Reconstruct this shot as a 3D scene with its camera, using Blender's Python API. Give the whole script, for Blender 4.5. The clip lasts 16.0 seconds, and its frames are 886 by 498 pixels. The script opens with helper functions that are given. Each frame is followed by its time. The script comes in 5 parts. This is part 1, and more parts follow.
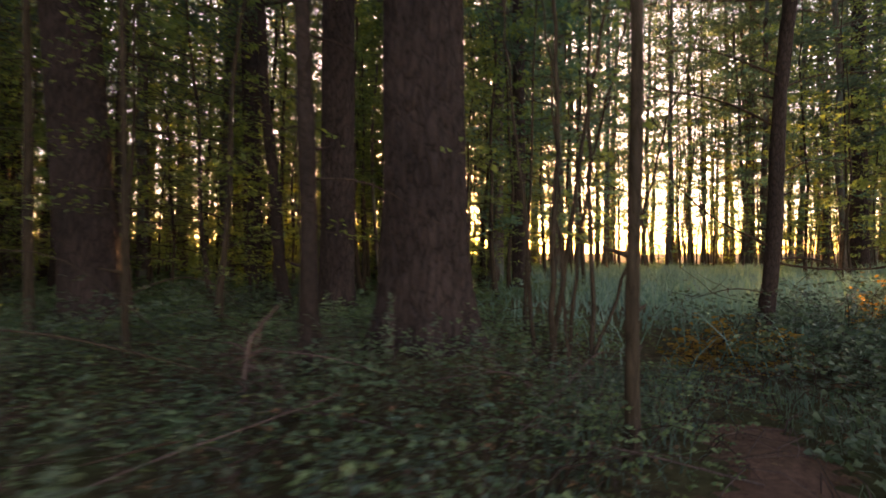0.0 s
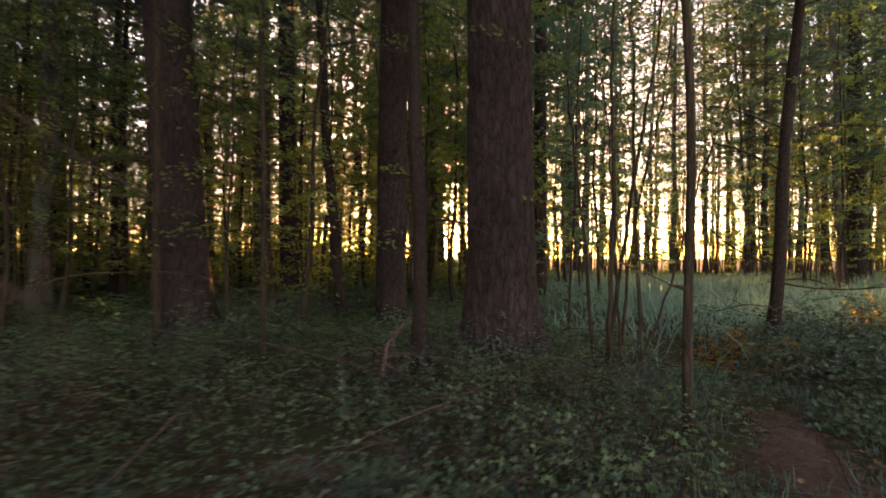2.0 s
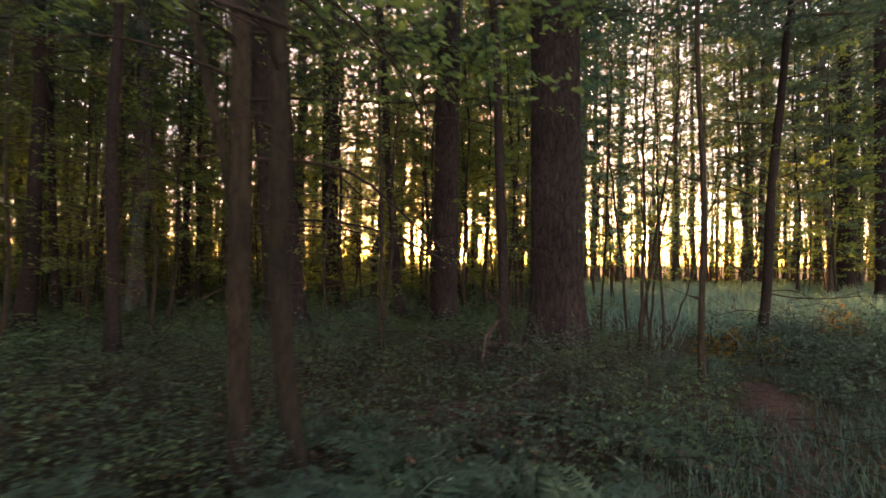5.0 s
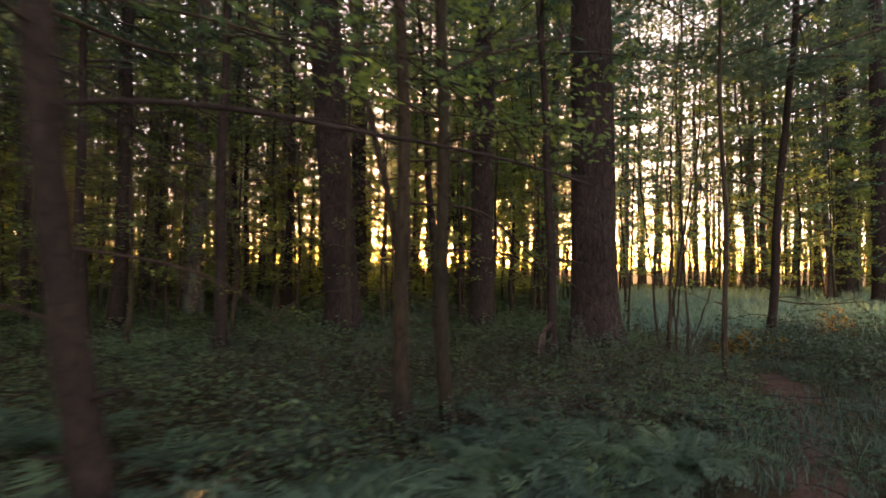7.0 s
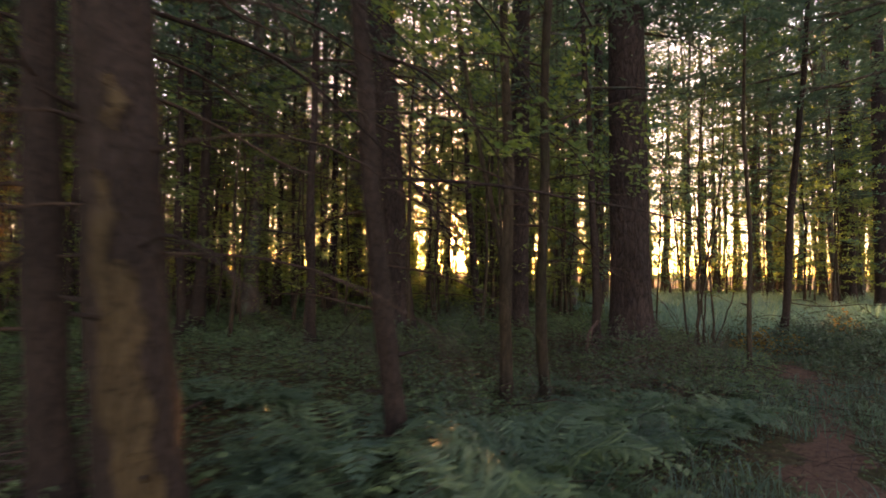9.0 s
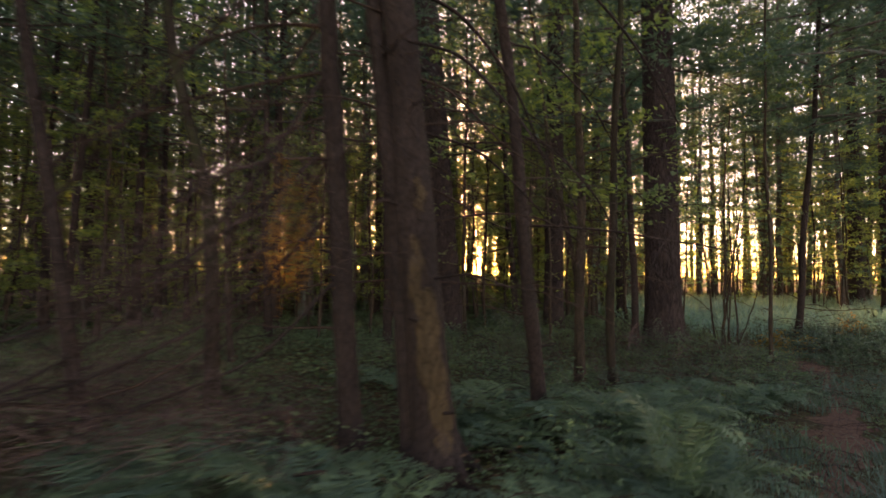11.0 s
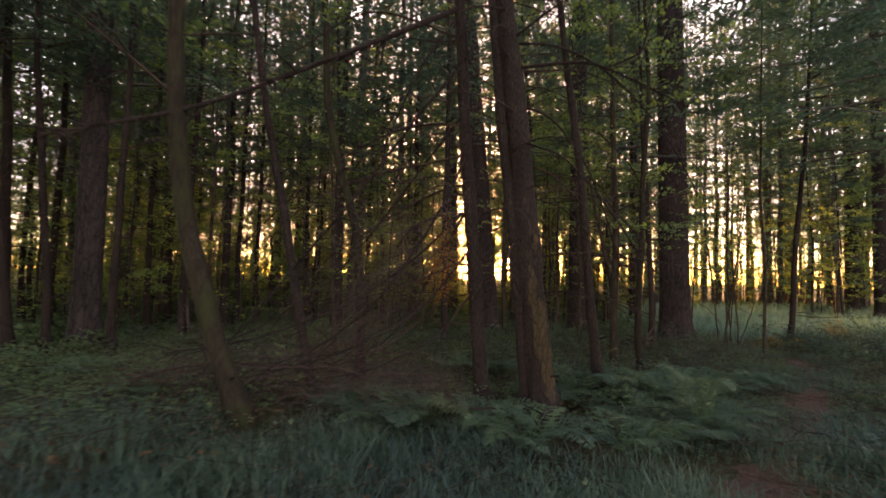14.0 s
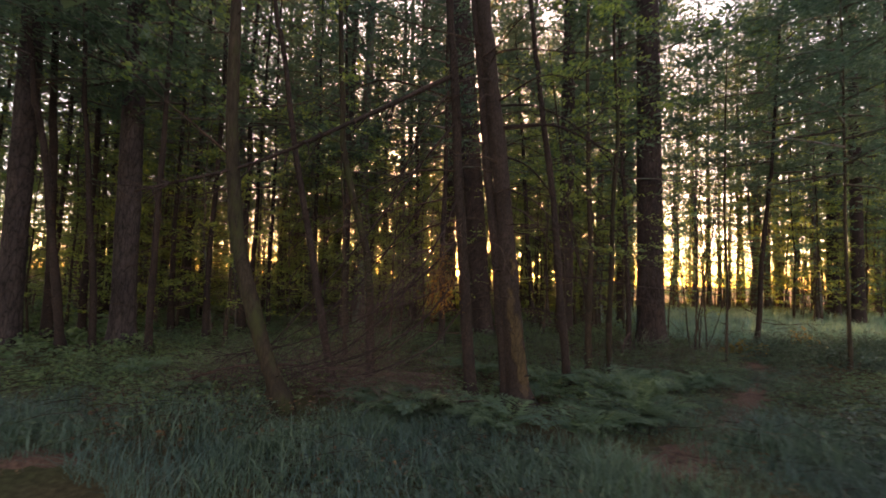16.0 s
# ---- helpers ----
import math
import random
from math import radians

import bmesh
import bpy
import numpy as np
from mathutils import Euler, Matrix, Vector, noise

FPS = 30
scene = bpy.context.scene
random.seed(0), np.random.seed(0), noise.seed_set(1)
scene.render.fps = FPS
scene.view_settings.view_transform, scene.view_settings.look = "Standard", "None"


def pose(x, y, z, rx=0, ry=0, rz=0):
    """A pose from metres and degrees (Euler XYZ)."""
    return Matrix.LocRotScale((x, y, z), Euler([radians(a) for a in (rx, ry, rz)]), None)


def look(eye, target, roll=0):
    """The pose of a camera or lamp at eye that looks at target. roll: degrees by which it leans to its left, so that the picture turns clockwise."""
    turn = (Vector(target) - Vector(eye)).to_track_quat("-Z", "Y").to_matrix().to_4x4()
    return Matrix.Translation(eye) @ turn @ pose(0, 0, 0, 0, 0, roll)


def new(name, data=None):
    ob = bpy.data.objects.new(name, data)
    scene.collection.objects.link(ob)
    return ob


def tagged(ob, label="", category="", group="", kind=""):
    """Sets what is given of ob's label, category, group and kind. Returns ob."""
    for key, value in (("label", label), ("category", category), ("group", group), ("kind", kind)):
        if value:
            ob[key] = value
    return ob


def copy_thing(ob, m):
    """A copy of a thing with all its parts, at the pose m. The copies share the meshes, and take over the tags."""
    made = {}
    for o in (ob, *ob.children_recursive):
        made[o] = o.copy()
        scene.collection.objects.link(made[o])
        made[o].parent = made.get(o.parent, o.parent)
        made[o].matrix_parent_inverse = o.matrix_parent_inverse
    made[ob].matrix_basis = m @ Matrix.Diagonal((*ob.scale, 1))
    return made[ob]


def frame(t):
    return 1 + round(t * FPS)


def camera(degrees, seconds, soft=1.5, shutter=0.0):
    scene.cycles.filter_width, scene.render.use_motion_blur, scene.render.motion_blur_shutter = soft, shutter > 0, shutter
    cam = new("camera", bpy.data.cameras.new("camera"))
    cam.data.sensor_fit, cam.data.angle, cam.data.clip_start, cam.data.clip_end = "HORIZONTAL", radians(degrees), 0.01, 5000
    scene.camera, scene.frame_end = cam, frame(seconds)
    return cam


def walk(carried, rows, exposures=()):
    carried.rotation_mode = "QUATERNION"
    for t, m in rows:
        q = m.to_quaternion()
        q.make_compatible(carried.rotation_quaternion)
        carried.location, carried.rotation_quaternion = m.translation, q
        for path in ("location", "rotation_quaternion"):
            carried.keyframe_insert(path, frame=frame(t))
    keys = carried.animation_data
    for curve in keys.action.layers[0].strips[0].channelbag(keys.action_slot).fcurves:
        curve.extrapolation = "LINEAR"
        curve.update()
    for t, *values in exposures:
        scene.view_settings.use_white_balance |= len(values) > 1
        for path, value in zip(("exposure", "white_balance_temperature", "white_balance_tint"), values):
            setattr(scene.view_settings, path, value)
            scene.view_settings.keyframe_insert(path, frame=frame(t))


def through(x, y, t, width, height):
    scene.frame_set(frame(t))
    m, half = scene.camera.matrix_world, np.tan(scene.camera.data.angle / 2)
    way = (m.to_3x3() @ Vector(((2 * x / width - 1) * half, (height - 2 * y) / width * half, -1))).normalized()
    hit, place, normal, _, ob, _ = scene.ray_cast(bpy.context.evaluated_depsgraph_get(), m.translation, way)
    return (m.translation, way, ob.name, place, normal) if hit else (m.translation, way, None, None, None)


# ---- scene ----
cam = camera(84.6, 16.0, soft=1.7, shutter=1.5)
METRES, EYE, TILT = 10.0, 0.85, 0.5
STOPS, KELVIN, TINT = 4.7, 8500.0, 34.0
ROWS = [
    (0, 0.0086, 0.0000, 0.0000, 0.28, 0.00, -0.00),
    (0.5, -0.0111, -0.0235, 0.0052, 0.25, 0.14, -0.00),
    (1, -0.0277, -0.0448, 0.0095, 0.21, 0.30, -0.07),
    (1.5, -0.0428, -0.0649, 0.0126, 0.18, 0.41, -0.20),
    (2, -0.0580, -0.0882, 0.0175, 0.19, 0.51, -0.30),
    (2.5, -0.0709, -0.1126, 0.0197, 0.21, 0.61, -0.32),
    (3, -0.0853, -0.1398, 0.0216, 0.22, 0.71, -0.41),
    (3.5, -0.0999, -0.1675, 0.0232, 0.22, 0.84, -0.44),
    (4, -0.1150, -0.1913, 0.0258, 0.19, 0.92, -0.56),
    (6.5, -0.1983, -0.3063, 0.0361, 0.06, 1.58, -0.68),
    (7, -0.2213, -0.3326, 0.0378, 0.02, 1.74, -0.67),
    (7.5, -0.2426, -0.3567, 0.0384, -0.02, 1.85, -0.69),
    (8, -0.2653, -0.3821, 0.0371, -0.01, 2.03, -0.71),
    (8.5, -0.2888, -0.4084, 0.0384, 0.07, 2.11, -0.77),
    (9, -0.3081, -0.4346, 0.0404, 0.24, 2.20, -0.79),
    (11.5, -0.4244, -0.5811, 0.0531, 0.95, 2.49, -0.90),
    (12, -0.4427, -0.6093, 0.0541, 1.10, 2.52, -1.07),
    (12.5, -0.4590, -0.6363, 0.0562, 1.14, 2.65, -1.15),
    (13, -0.4760, -0.6676, 0.0596, 1.17, 2.69, -1.24),
    (13.5, -0.4873, -0.6972, 0.0604, 1.18, 2.84, -1.29),
    (14, -0.4951, -0.7231, 0.0614, 1.15, 2.97, -1.35),
    (14.5, -0.4989, -0.7514, 0.0644, 1.15, 3.08, -1.42),
    (15, -0.5002, -0.7771, 0.0695, 1.13, 3.12, -1.46),
    (15.5, -0.4965, -0.8064, 0.0774, 1.12, 3.10, -1.50),
    (16, -0.4896, -0.8357, 0.0835, 1.09, 3.04, -1.63),
]
walk(cam, [(t, pose(0, 0, EYE, TILT, 0, 0) @ pose(METRES * x, METRES * y, METRES * z, 90 + pitch, roll, yaw)) for t, x, y, z, yaw, pitch, roll in ROWS],
     [(0, STOPS + 0.12, KELVIN, TINT), (4, STOPS + 0.22, KELVIN, TINT), (9, STOPS + 0.16, KELVIN, TINT), (12.5, STOPS, KELVIN, TINT), (16, STOPS, KELVIN, TINT)])

# ---- light: a low evening sun straight ahead behind the wood, and the sky ----
SUN_AZIMUTH, SUN_ELEVATION = 2.1, 1.45         # degrees right of +y, and above the horizon
sun_way = Vector((math.sin(radians(SUN_AZIMUTH)) * math.cos(radians(SUN_ELEVATION)),
                  math.cos(radians(SUN_AZIMUTH)) * math.cos(radians(SUN_ELEVATION)),
                  math.sin(radians(SUN_ELEVATION))))
world = bpy.data.worlds.new("evening_sky")
scene.world = world
world.use_nodes = True
wn = world.node_tree.nodes
sky = wn.new("ShaderNodeTexSky")
sky.sky_type = "NISHITA"
sky.sun_disc = False
sky.sun_elevation, sky.sun_rotation = radians(SUN_ELEVATION), radians(SUN_AZIMUTH)
sky.air_density, sky.dust_density, sky.ozone_density = 0.54, 0.8, 1.0
wn["Background"].inputs["Strength"].default_value = 0.15
way_in = wn.new("ShaderNodeTexCoord")
flat = wn.new("ShaderNodeMapping")
flat.inputs["Scale"].default_value = (1.0, 1.0, 4.0)
cloud = wn.new("ShaderNodeTexNoise")
for socket, value in (("Scale", 4.0), ("Detail", 6.0), ("Roughness", 0.6)):
    cloud.inputs[socket].default_value = value
veil = wn.new("ShaderNodeValToRGB")                  # thin rosy evening cloud that dims the clear sky
veil.color_ramp.elements[0].position, veil.color_ramp.elements[0].color = 0.35, (0.72, 0.6, 0.53, 1)
veil.color_ramp.elements[1].position, veil.color_ramp.elements[1].color = 0.65, (1.0, 0.86, 0.77, 1)
dim = wn.new("ShaderNodeMix")
dim.data_type, dim.blend_type = "RGBA", "MULTIPLY"
dim.inputs["Factor"].default_value = 1.0
for a, b in ((way_in.outputs["Generated"], flat.inputs["Vector"]), (flat.outputs["Vector"], cloud.inputs["Vector"]), (cloud.outputs["Fac"], veil.inputs["Fac"]),
             (sky.outputs["Color"], dim.inputs["A"]), (veil.outputs["Color"], dim.inputs["B"]), (dim.outputs["Result"], wn["Background"].inputs["Color"])):
    world.node_tree.links.new(a, b)
lamp = bpy.data.lights.new("sun", "SUN")
lamp.energy, lamp.angle, lamp.color = 1.0, radians(0.53), (1.0, 0.55, 0.2)
sun = new("sun", lamp)
sun.matrix_world = look(sun_way * 100, (0, 0, 0))

# ---- materials ----


def material(name, rough=0.8, spec=0.3):
    m = bpy.data.materials.new(name)
    m.use_nodes = True
    b = m.node_tree.nodes["Principled BSDF"]
    b.inputs["Roughness"].default_value = rough
    b.inputs["Specular IOR Level"].default_value = spec
    return m, m.node_tree, b


def node(tree_, kind, **values):
    n = tree_.nodes.new(kind)
    for key, value in values.items():
        n.inputs[key].default_value = value
    return n


def ramp(tree_, source, *stops):
    r = tree_.nodes.new("ShaderNodeValToRGB")
    while len(r.color_ramp.elements) < len(stops):
        r.color_ramp.elements.new(0.5)
    for e, (place, colour) in zip(r.color_ramp.elements, stops):
        e.position, e.color = place, (*colour, 1)
    tree_.links.new(source, r.inputs["Fac"])
    return r


def blend(tree_, factor, a, b, way="MIX"):
    m = tree_.nodes.new("ShaderNodeMix")
    m.data_type, m.blend_type = "RGBA", way
    for socket, value in ((m.inputs["Factor"], factor), (m.inputs["A"], a), (m.inputs["B"], b)):
        if hasattr(value, "is_output"):
            tree_.links.new(value, socket)
        else:
            socket.default_value = value
    return m.outputs["Result"]


def coords(tree_, scale):
    c = tree_.nodes.new("ShaderNodeTexCoord")
    g = tree_.nodes.new("ShaderNodeMapping")
    g.inputs["Scale"].default_value = scale
    tree_.links.new(c.outputs["Object"], g.inputs["Vector"])
    return g.outputs["Vector"]


def noise_at(tree_, vector, scale, detail=4.0, rough=0.6):
    n = node(tree_, "ShaderNodeTexNoise", Scale=scale, Detail=detail, Roughness=rough)
    tree_.links.new(vector, n.inputs["Vector"])
    return n.outputs["Fac"]


def relief(tree_, bsdf, height, strength, distance):
    b = node(tree_, "ShaderNodeBump", Strength=strength, Distance=distance)
    tree_.links.new(height, b.inputs["Height"])
    tree_.links.new(b.outputs["Normal"], bsdf.inputs["Normal"])


def bark(name, dark, mid, light, stretch, scale, deep, moss=None, moss_from=0.6):
    m, t, b = material(name, 0.9, 0.15)
    v = coords(t, (1, 1, stretch))
    plates = node(t, "ShaderNodeTexVoronoi", Scale=scale)
    plates.feature = "DISTANCE_TO_EDGE"
    warp = noise_at(t, v, scale * 0.8, 3)
    mixv = t.nodes.new("ShaderNodeVectorMath")
    mixv.operation = "ADD"
    comb = t.nodes.new("ShaderNodeCombineXYZ")
    mul = node(t, "ShaderNodeMath")
    mul.operation = "MULTIPLY"
    t.links.new(warp, mul.inputs[0])
    mul.inputs[1].default_value = 1.6 / scale
    for k in range(3):
        t.links.new(mul.outputs[0], comb.inputs[k])
    t.links.new(v, mixv.inputs[0])
    t.links.new(comb.outputs[0], mixv.inputs[1])
    t.links.new(mixv.outputs[0], plates.inputs["Vector"])
    grain = noise_at(t, v, scale * 5, 5, 0.7)
    edge = ramp(t, plates.outputs["Distance"], (0.0, dark), (0.07, mid), (0.5, light))
    tone = ramp(t, grain, (0.25, (0.45, 0.45, 0.45)), (0.75, (1.25, 1.2, 1.15)))
    col = blend(t, 1.0, edge.outputs["Color"], tone.outputs["Color"], "MULTIPLY")
    patches = noise_at(t, coords(t, (1, 1, 0.5)), 2.2, 4, 0.65)
    worn = ramp(t, patches, (0.32, (0.62, 0.6, 0.6)), (0.7, (1.3, 1.22, 1.15)))
    col = blend(t, 1.0, col, worn.outputs["Color"], "MULTIPLY")
    # moss patches, or the haze tint where the bark of far trunks passes one
    if moss:
        spread = ramp(t, noise_at(t, coords(t, (1, 1, 0.4)), 3.5, 6, 0.7), (moss_from, (0, 0, 0)), (moss_from + 0.12, (1, 1, 1)))
        col = blend(t, spread.outputs["Color"], col, (*moss, 1))
    t.links.new(col, b.inputs["Base Color"])
    h = ramp(t, plates.outputs["Distance"], (0.0, (0, 0, 0)), (0.25, (0.8, 0.8, 0.8)), (1.0, (1, 1, 1)))
    both = blend(t, 0.35, h.outputs["Color"], grain)
    relief(t, b, both, 0.9, deep)
    return m


def leaf_material(name, low, high, through=0.35, rough=0.55, glow=(1.6, 1.9, 1.25, 1)):
    m, t, b = material(name, rough, 0.22)
    g = t.nodes.new("ShaderNodeNewGeometry")
    o = t.nodes.new("ShaderNodeObjectInfo")
    c = ramp(t, g.outputs["Random Per Island"], (0.0, low), (0.6, tuple((a + z) / 2 for a, z in zip(low, high))), (1.0, high))
    whole = ramp(t, o.outputs["Random"], (0.0, (0.8, 0.85, 0.9)), (1.0, (1.2, 1.12, 0.9)))
    col = blend(t, 1.0, c.outputs["Color"], whole.outputs["Color"], "MULTIPLY")
    t.links.new(col, b.inputs["Base Color"])
    tr = t.nodes.new("ShaderNodeBsdfTranslucent")
    gain = blend(t, 1.0, col, glow, "MULTIPLY")
    t.links.new(gain, tr.inputs["Color"])
    mix = t.nodes.new("ShaderNodeMixShader")
    mix.inputs[0].default_value = through
    out = t.nodes["Material Output"]
    t.links.new(b.outputs[0], mix.inputs[1])
    t.links.new(tr.outputs[0], mix.inputs[2])
    t.links.new(mix.outputs[0], out.inputs["Surface"])
    return m


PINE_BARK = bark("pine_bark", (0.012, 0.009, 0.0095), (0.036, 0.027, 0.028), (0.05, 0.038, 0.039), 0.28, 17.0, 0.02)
BLUE_BARK = bark("weathered_pine_bark", (0.014, 0.012, 0.014), (0.044, 0.037, 0.041), (0.06, 0.051, 0.056), 0.25, 13.0, 0.02)
# far trunks: distance haze put into the colour, pale with grey-green patches
HAZE_BARK = bark("haze_tinted_bark", (0.04, 0.033, 0.03), (0.084, 0.068, 0.061), (0.112, 0.093, 0.084), 0.3, 7.0, 0.02, (0.075, 0.098, 0.082), 0.48)
YOUNG_BARK = bark("young_bark", (0.018, 0.014, 0.01), (0.042, 0.033, 0.025), (0.06, 0.048, 0.037), 0.16, 26.0, 0.005, (0.038, 0.044, 0.017), 0.58)
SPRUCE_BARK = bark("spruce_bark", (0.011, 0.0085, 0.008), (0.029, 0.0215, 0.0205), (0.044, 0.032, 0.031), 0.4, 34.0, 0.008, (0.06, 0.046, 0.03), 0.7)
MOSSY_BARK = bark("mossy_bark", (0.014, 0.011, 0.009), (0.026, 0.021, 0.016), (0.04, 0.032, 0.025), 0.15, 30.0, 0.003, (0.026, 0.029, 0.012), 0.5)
BRASH_TWIG = bark("brash_twig", (0.06, 0.044, 0.043), (0.095, 0.069, 0.067), (0.13, 0.096, 0.092), 0.5, 40.0, 0.002)
BARE_WOOD = bark("bare_wood", (0.025, 0.017, 0.011), (0.056, 0.041, 0.024), (0.08, 0.06, 0.035), 0.35, 24.0, 0.006, (0.046, 0.032, 0.027), 0.53)
DEAD_TWIG = bark("dead_twig", (0.018, 0.013, 0.011), (0.042, 0.029, 0.024), (0.064, 0.045, 0.038), 0.5, 40.0, 0.002)

LEAF_UNDER = leaf_material("understorey_leaf", (0.08, 0.12, 0.062), (0.185, 0.21, 0.07), 0.55)
# understorey leaf by the meadow, blue sky light and haze mixed into its green
LEAF_SKYLIT = leaf_material("skylit_leaf", (0.05, 0.1, 0.085), (0.11, 0.17, 0.125), 0.5, glow=(1.3, 1.9, 1.5, 1))
LEAF_PINE = leaf_material("needle", (0.042, 0.07, 0.058), (0.08, 0.112, 0.085), 0.5, glow=(1.4, 1.8, 1.4, 1))
LEAF_BRAMBLE = leaf_material("bramble_leaf", (0.052, 0.092, 0.056), (0.104, 0.15, 0.08), 0.28, 0.6)
LEAF_SHRUB = leaf_material("shrub_leaf", (0.028, 0.053, 0.042), (0.072, 0.105, 0.07), 0.2, 0.42)
LEAF_FERN = leaf_material("fern_leaf", (0.05, 0.09, 0.066), (0.092, 0.14, 0.09), 0.3, 0.55)
LEAF_GRASS = leaf_material("grass_blade", (0.045, 0.082, 0.072), (0.09, 0.135, 0.108), 0.3, 0.5)
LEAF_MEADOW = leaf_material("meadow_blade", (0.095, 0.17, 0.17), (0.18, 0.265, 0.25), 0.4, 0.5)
DRY_NEEDLE = leaf_material("dry_needle", (0.19, 0.1, 0.032), (0.32, 0.175, 0.058), 0.65, 0.7)
LEAF_DEAD = leaf_material("dead_leaf", (0.06, 0.034, 0.022), (0.14, 0.08, 0.045), 0.15, 0.7)


def soil(name, a, b_, c, scale):
    m, t, b = material(name, 0.95, 0.1)
    v = coords(t, (1, 1, 1))
    big = ramp(t, noise_at(t, v, scale * 0.12, 5, 0.65), (0.3, a), (0.5, b_), (0.7, c))
    small = ramp(t, noise_at(t, v, scale * 3, 6, 0.75), (0.3, (0.35, 0.35, 0.35)), (0.72, (1.4, 1.35, 1.25)))
    t.links.new(blend(t, 1.0, big.outputs["Color"], small.outputs["Color"], "MULTIPLY"), b.inputs["Base Color"])
    relief(t, b, noise_at(t, v, scale * 2, 7, 0.75), 0.9, 0.04)
    return m


SOIL = soil("forest_floor", (0.05, 0.06, 0.026), (0.062, 0.056, 0.029), (0.088, 0.064, 0.038), 6)
DIRT = soil("trodden_earth", (0.115, 0.064, 0.05), (0.145, 0.083, 0.065), (0.075, 0.055, 0.038), 9)

# ---- geometry helpers ----
rng = np.random.default_rng(7)


class Geo:
    """Vertices and faces gathered from tubes and leaves, then made into one mesh."""

    def __init__(self):
        self.v, self.f, self.n = [], [], 0

    def add(self, verts, faces):
        self.v.append(np.asarray(verts, float))
        self.f.extend((np.asarray(faces) + self.n).tolist())
        self.n += len(verts)

    def tube(self, points, radii, sides=6):
        p = np.asarray(points, float)
        r = np.broadcast_to(np.asarray(radii, float), len(p))
        d = np.gradient(p, axis=0)
        d /= np.linalg.norm(d, axis=1)[:, None] + 1e-9
        ref = np.where(np.abs(d[:, 2:3]) > 0.8, [[1.0, 0, 0]], [[0, 0, 1.0]])
        u = np.cross(d, ref)
        u /= np.linalg.norm(u, axis=1)[:, None] + 1e-9
        w = np.cross(d, u)
        a = np.arange(sides) * 2 * np.pi / sides
        ring = p[:, None] + r[:, None, None] * (np.cos(a)[None, :, None] * u[:, None] + np.sin(a)[None, :, None] * w[:, None])
        i, j = np.meshgrid(np.arange(len(p) - 1), np.arange(sides), indexing="ij")
        k = (j + 1) % sides
        f = np.stack([i * sides + j, i * sides + k, (i + 1) * sides + k, (i + 1) * sides + j], -1).reshape(-1, 4)
        self.add(ring.reshape(-1, 3), f)

    def leaves(self, at, along, up, length, width, fold=0.15):
        """Folded pointed leaves: base at `at`, growing along `along`, facing `up`."""
        at, along, up = (np.asarray(a, float) for a in (at, along, up))
        along = along / (np.linalg.norm(along, axis=1)[:, None] + 1e-9)
        side = np.cross(along, up)
        side /= np.linalg.norm(side, axis=1)[:, None] + 1e-9
        up = np.cross(side, along)
        ln, wd = np.asarray(length)[:, None], np.asarray(width)[:, None]
        q = np.stack([at, at + along * ln * 0.45 + side * wd * 0.5 + up * ln * fold, at + along * ln,
                      at + along * ln * 0.45 - side * wd * 0.5 + up * ln * fold], 1)
        n = len(at)
        b = np.arange(n)[:, None] * 4
        self.add(q.reshape(-1, 3), np.concatenate([b + [0, 1, 2], b + [0, 2, 3]], 0))

    def needles(self, at, along, up, length, width):
        """Single pointed triangles, for foliage that is far off."""
        at, along, up = (np.asarray(a, float) for a in (at, along, up))
        along = along / (np.linalg.norm(along, axis=1)[:, None] + 1e-9)
        side = np.cross(along, up)
        side /= np.linalg.norm(side, axis=1)[:, None] + 1e-9
        ln, wd = np.asarray(length)[:, None], np.asarray(width)[:, None]
        q = np.stack([at - side * wd * 0.5, at + side * wd * 0.5, at + along * ln], 1)
        self.add(q.reshape(-1, 3), np.arange(len(at))[:, None] * 3 + [0, 1, 2])

    def mesh(self, name, smooth=True):
        me = bpy.data.meshes.new(name)
        me.from_pydata(np.concatenate(self.v).tolist() if self.v else [], [], self.f)
        if smooth:
            me.shade_smooth()
        return me


def part(name, geo, mat, parent, label="", smooth=True, kind=""):
    me = geo if isinstance(geo, bpy.types.Mesh) else geo.mesh(name, smooth)
    if not me.materials:
        me.materials.append(mat)
    ob = new(name, me)
    ob.parent = parent
    return tagged(ob, label, kind=kind)


def smoothstep(a, b, x):
    t = np.clip((x - a) / (b - a), 0, 1)
    return t * t * (3 - 2 * t)


def ground_z(x, y):
    """The lie of the forest floor: flat, with low humps and a slight rise to the near side."""
    x, y = np.asarray(x, float), np.asarray(y, float)
    near = np.exp(-((x + 2) ** 2 + y ** 2) / 900)
    humps = 0.05 * np.sin(0.9 * x + 0.4) * np.sin(0.8 * y + 1.1) + 0.03 * np.sin(2.3 * x - 1.7 * y) + 0.02 * np.sin(4.1 * x + 3.3 * y + 1)
    mound = 0.2 * np.exp(-((x + 0.1) ** 2 + (y - 3.7) ** 2) / 1.1) + 0.26 * np.exp(-((x + 6.9) ** 2 + (y + 3.2) ** 2) / 1.3)
    rise = 0.1 * smoothstep(-1, -5, x) * smoothstep(6, -2, y)
    return near * (humps * smoothstep(0.35, 1.1, path_gap(x, y)) + rise) + mound


PATH = np.array([(1.5, 2.45), (1.42, 2.0), (1.3, 1.6), (1.1, 1.25), (0.55, 0.3), (-0.6, -1.15), (-1.7, -2.5), (-2.9, -3.95), (-3.9, -5.0), (-4.8, -6.6), (-5.2, -9.0), (-5.0, -13.0)])


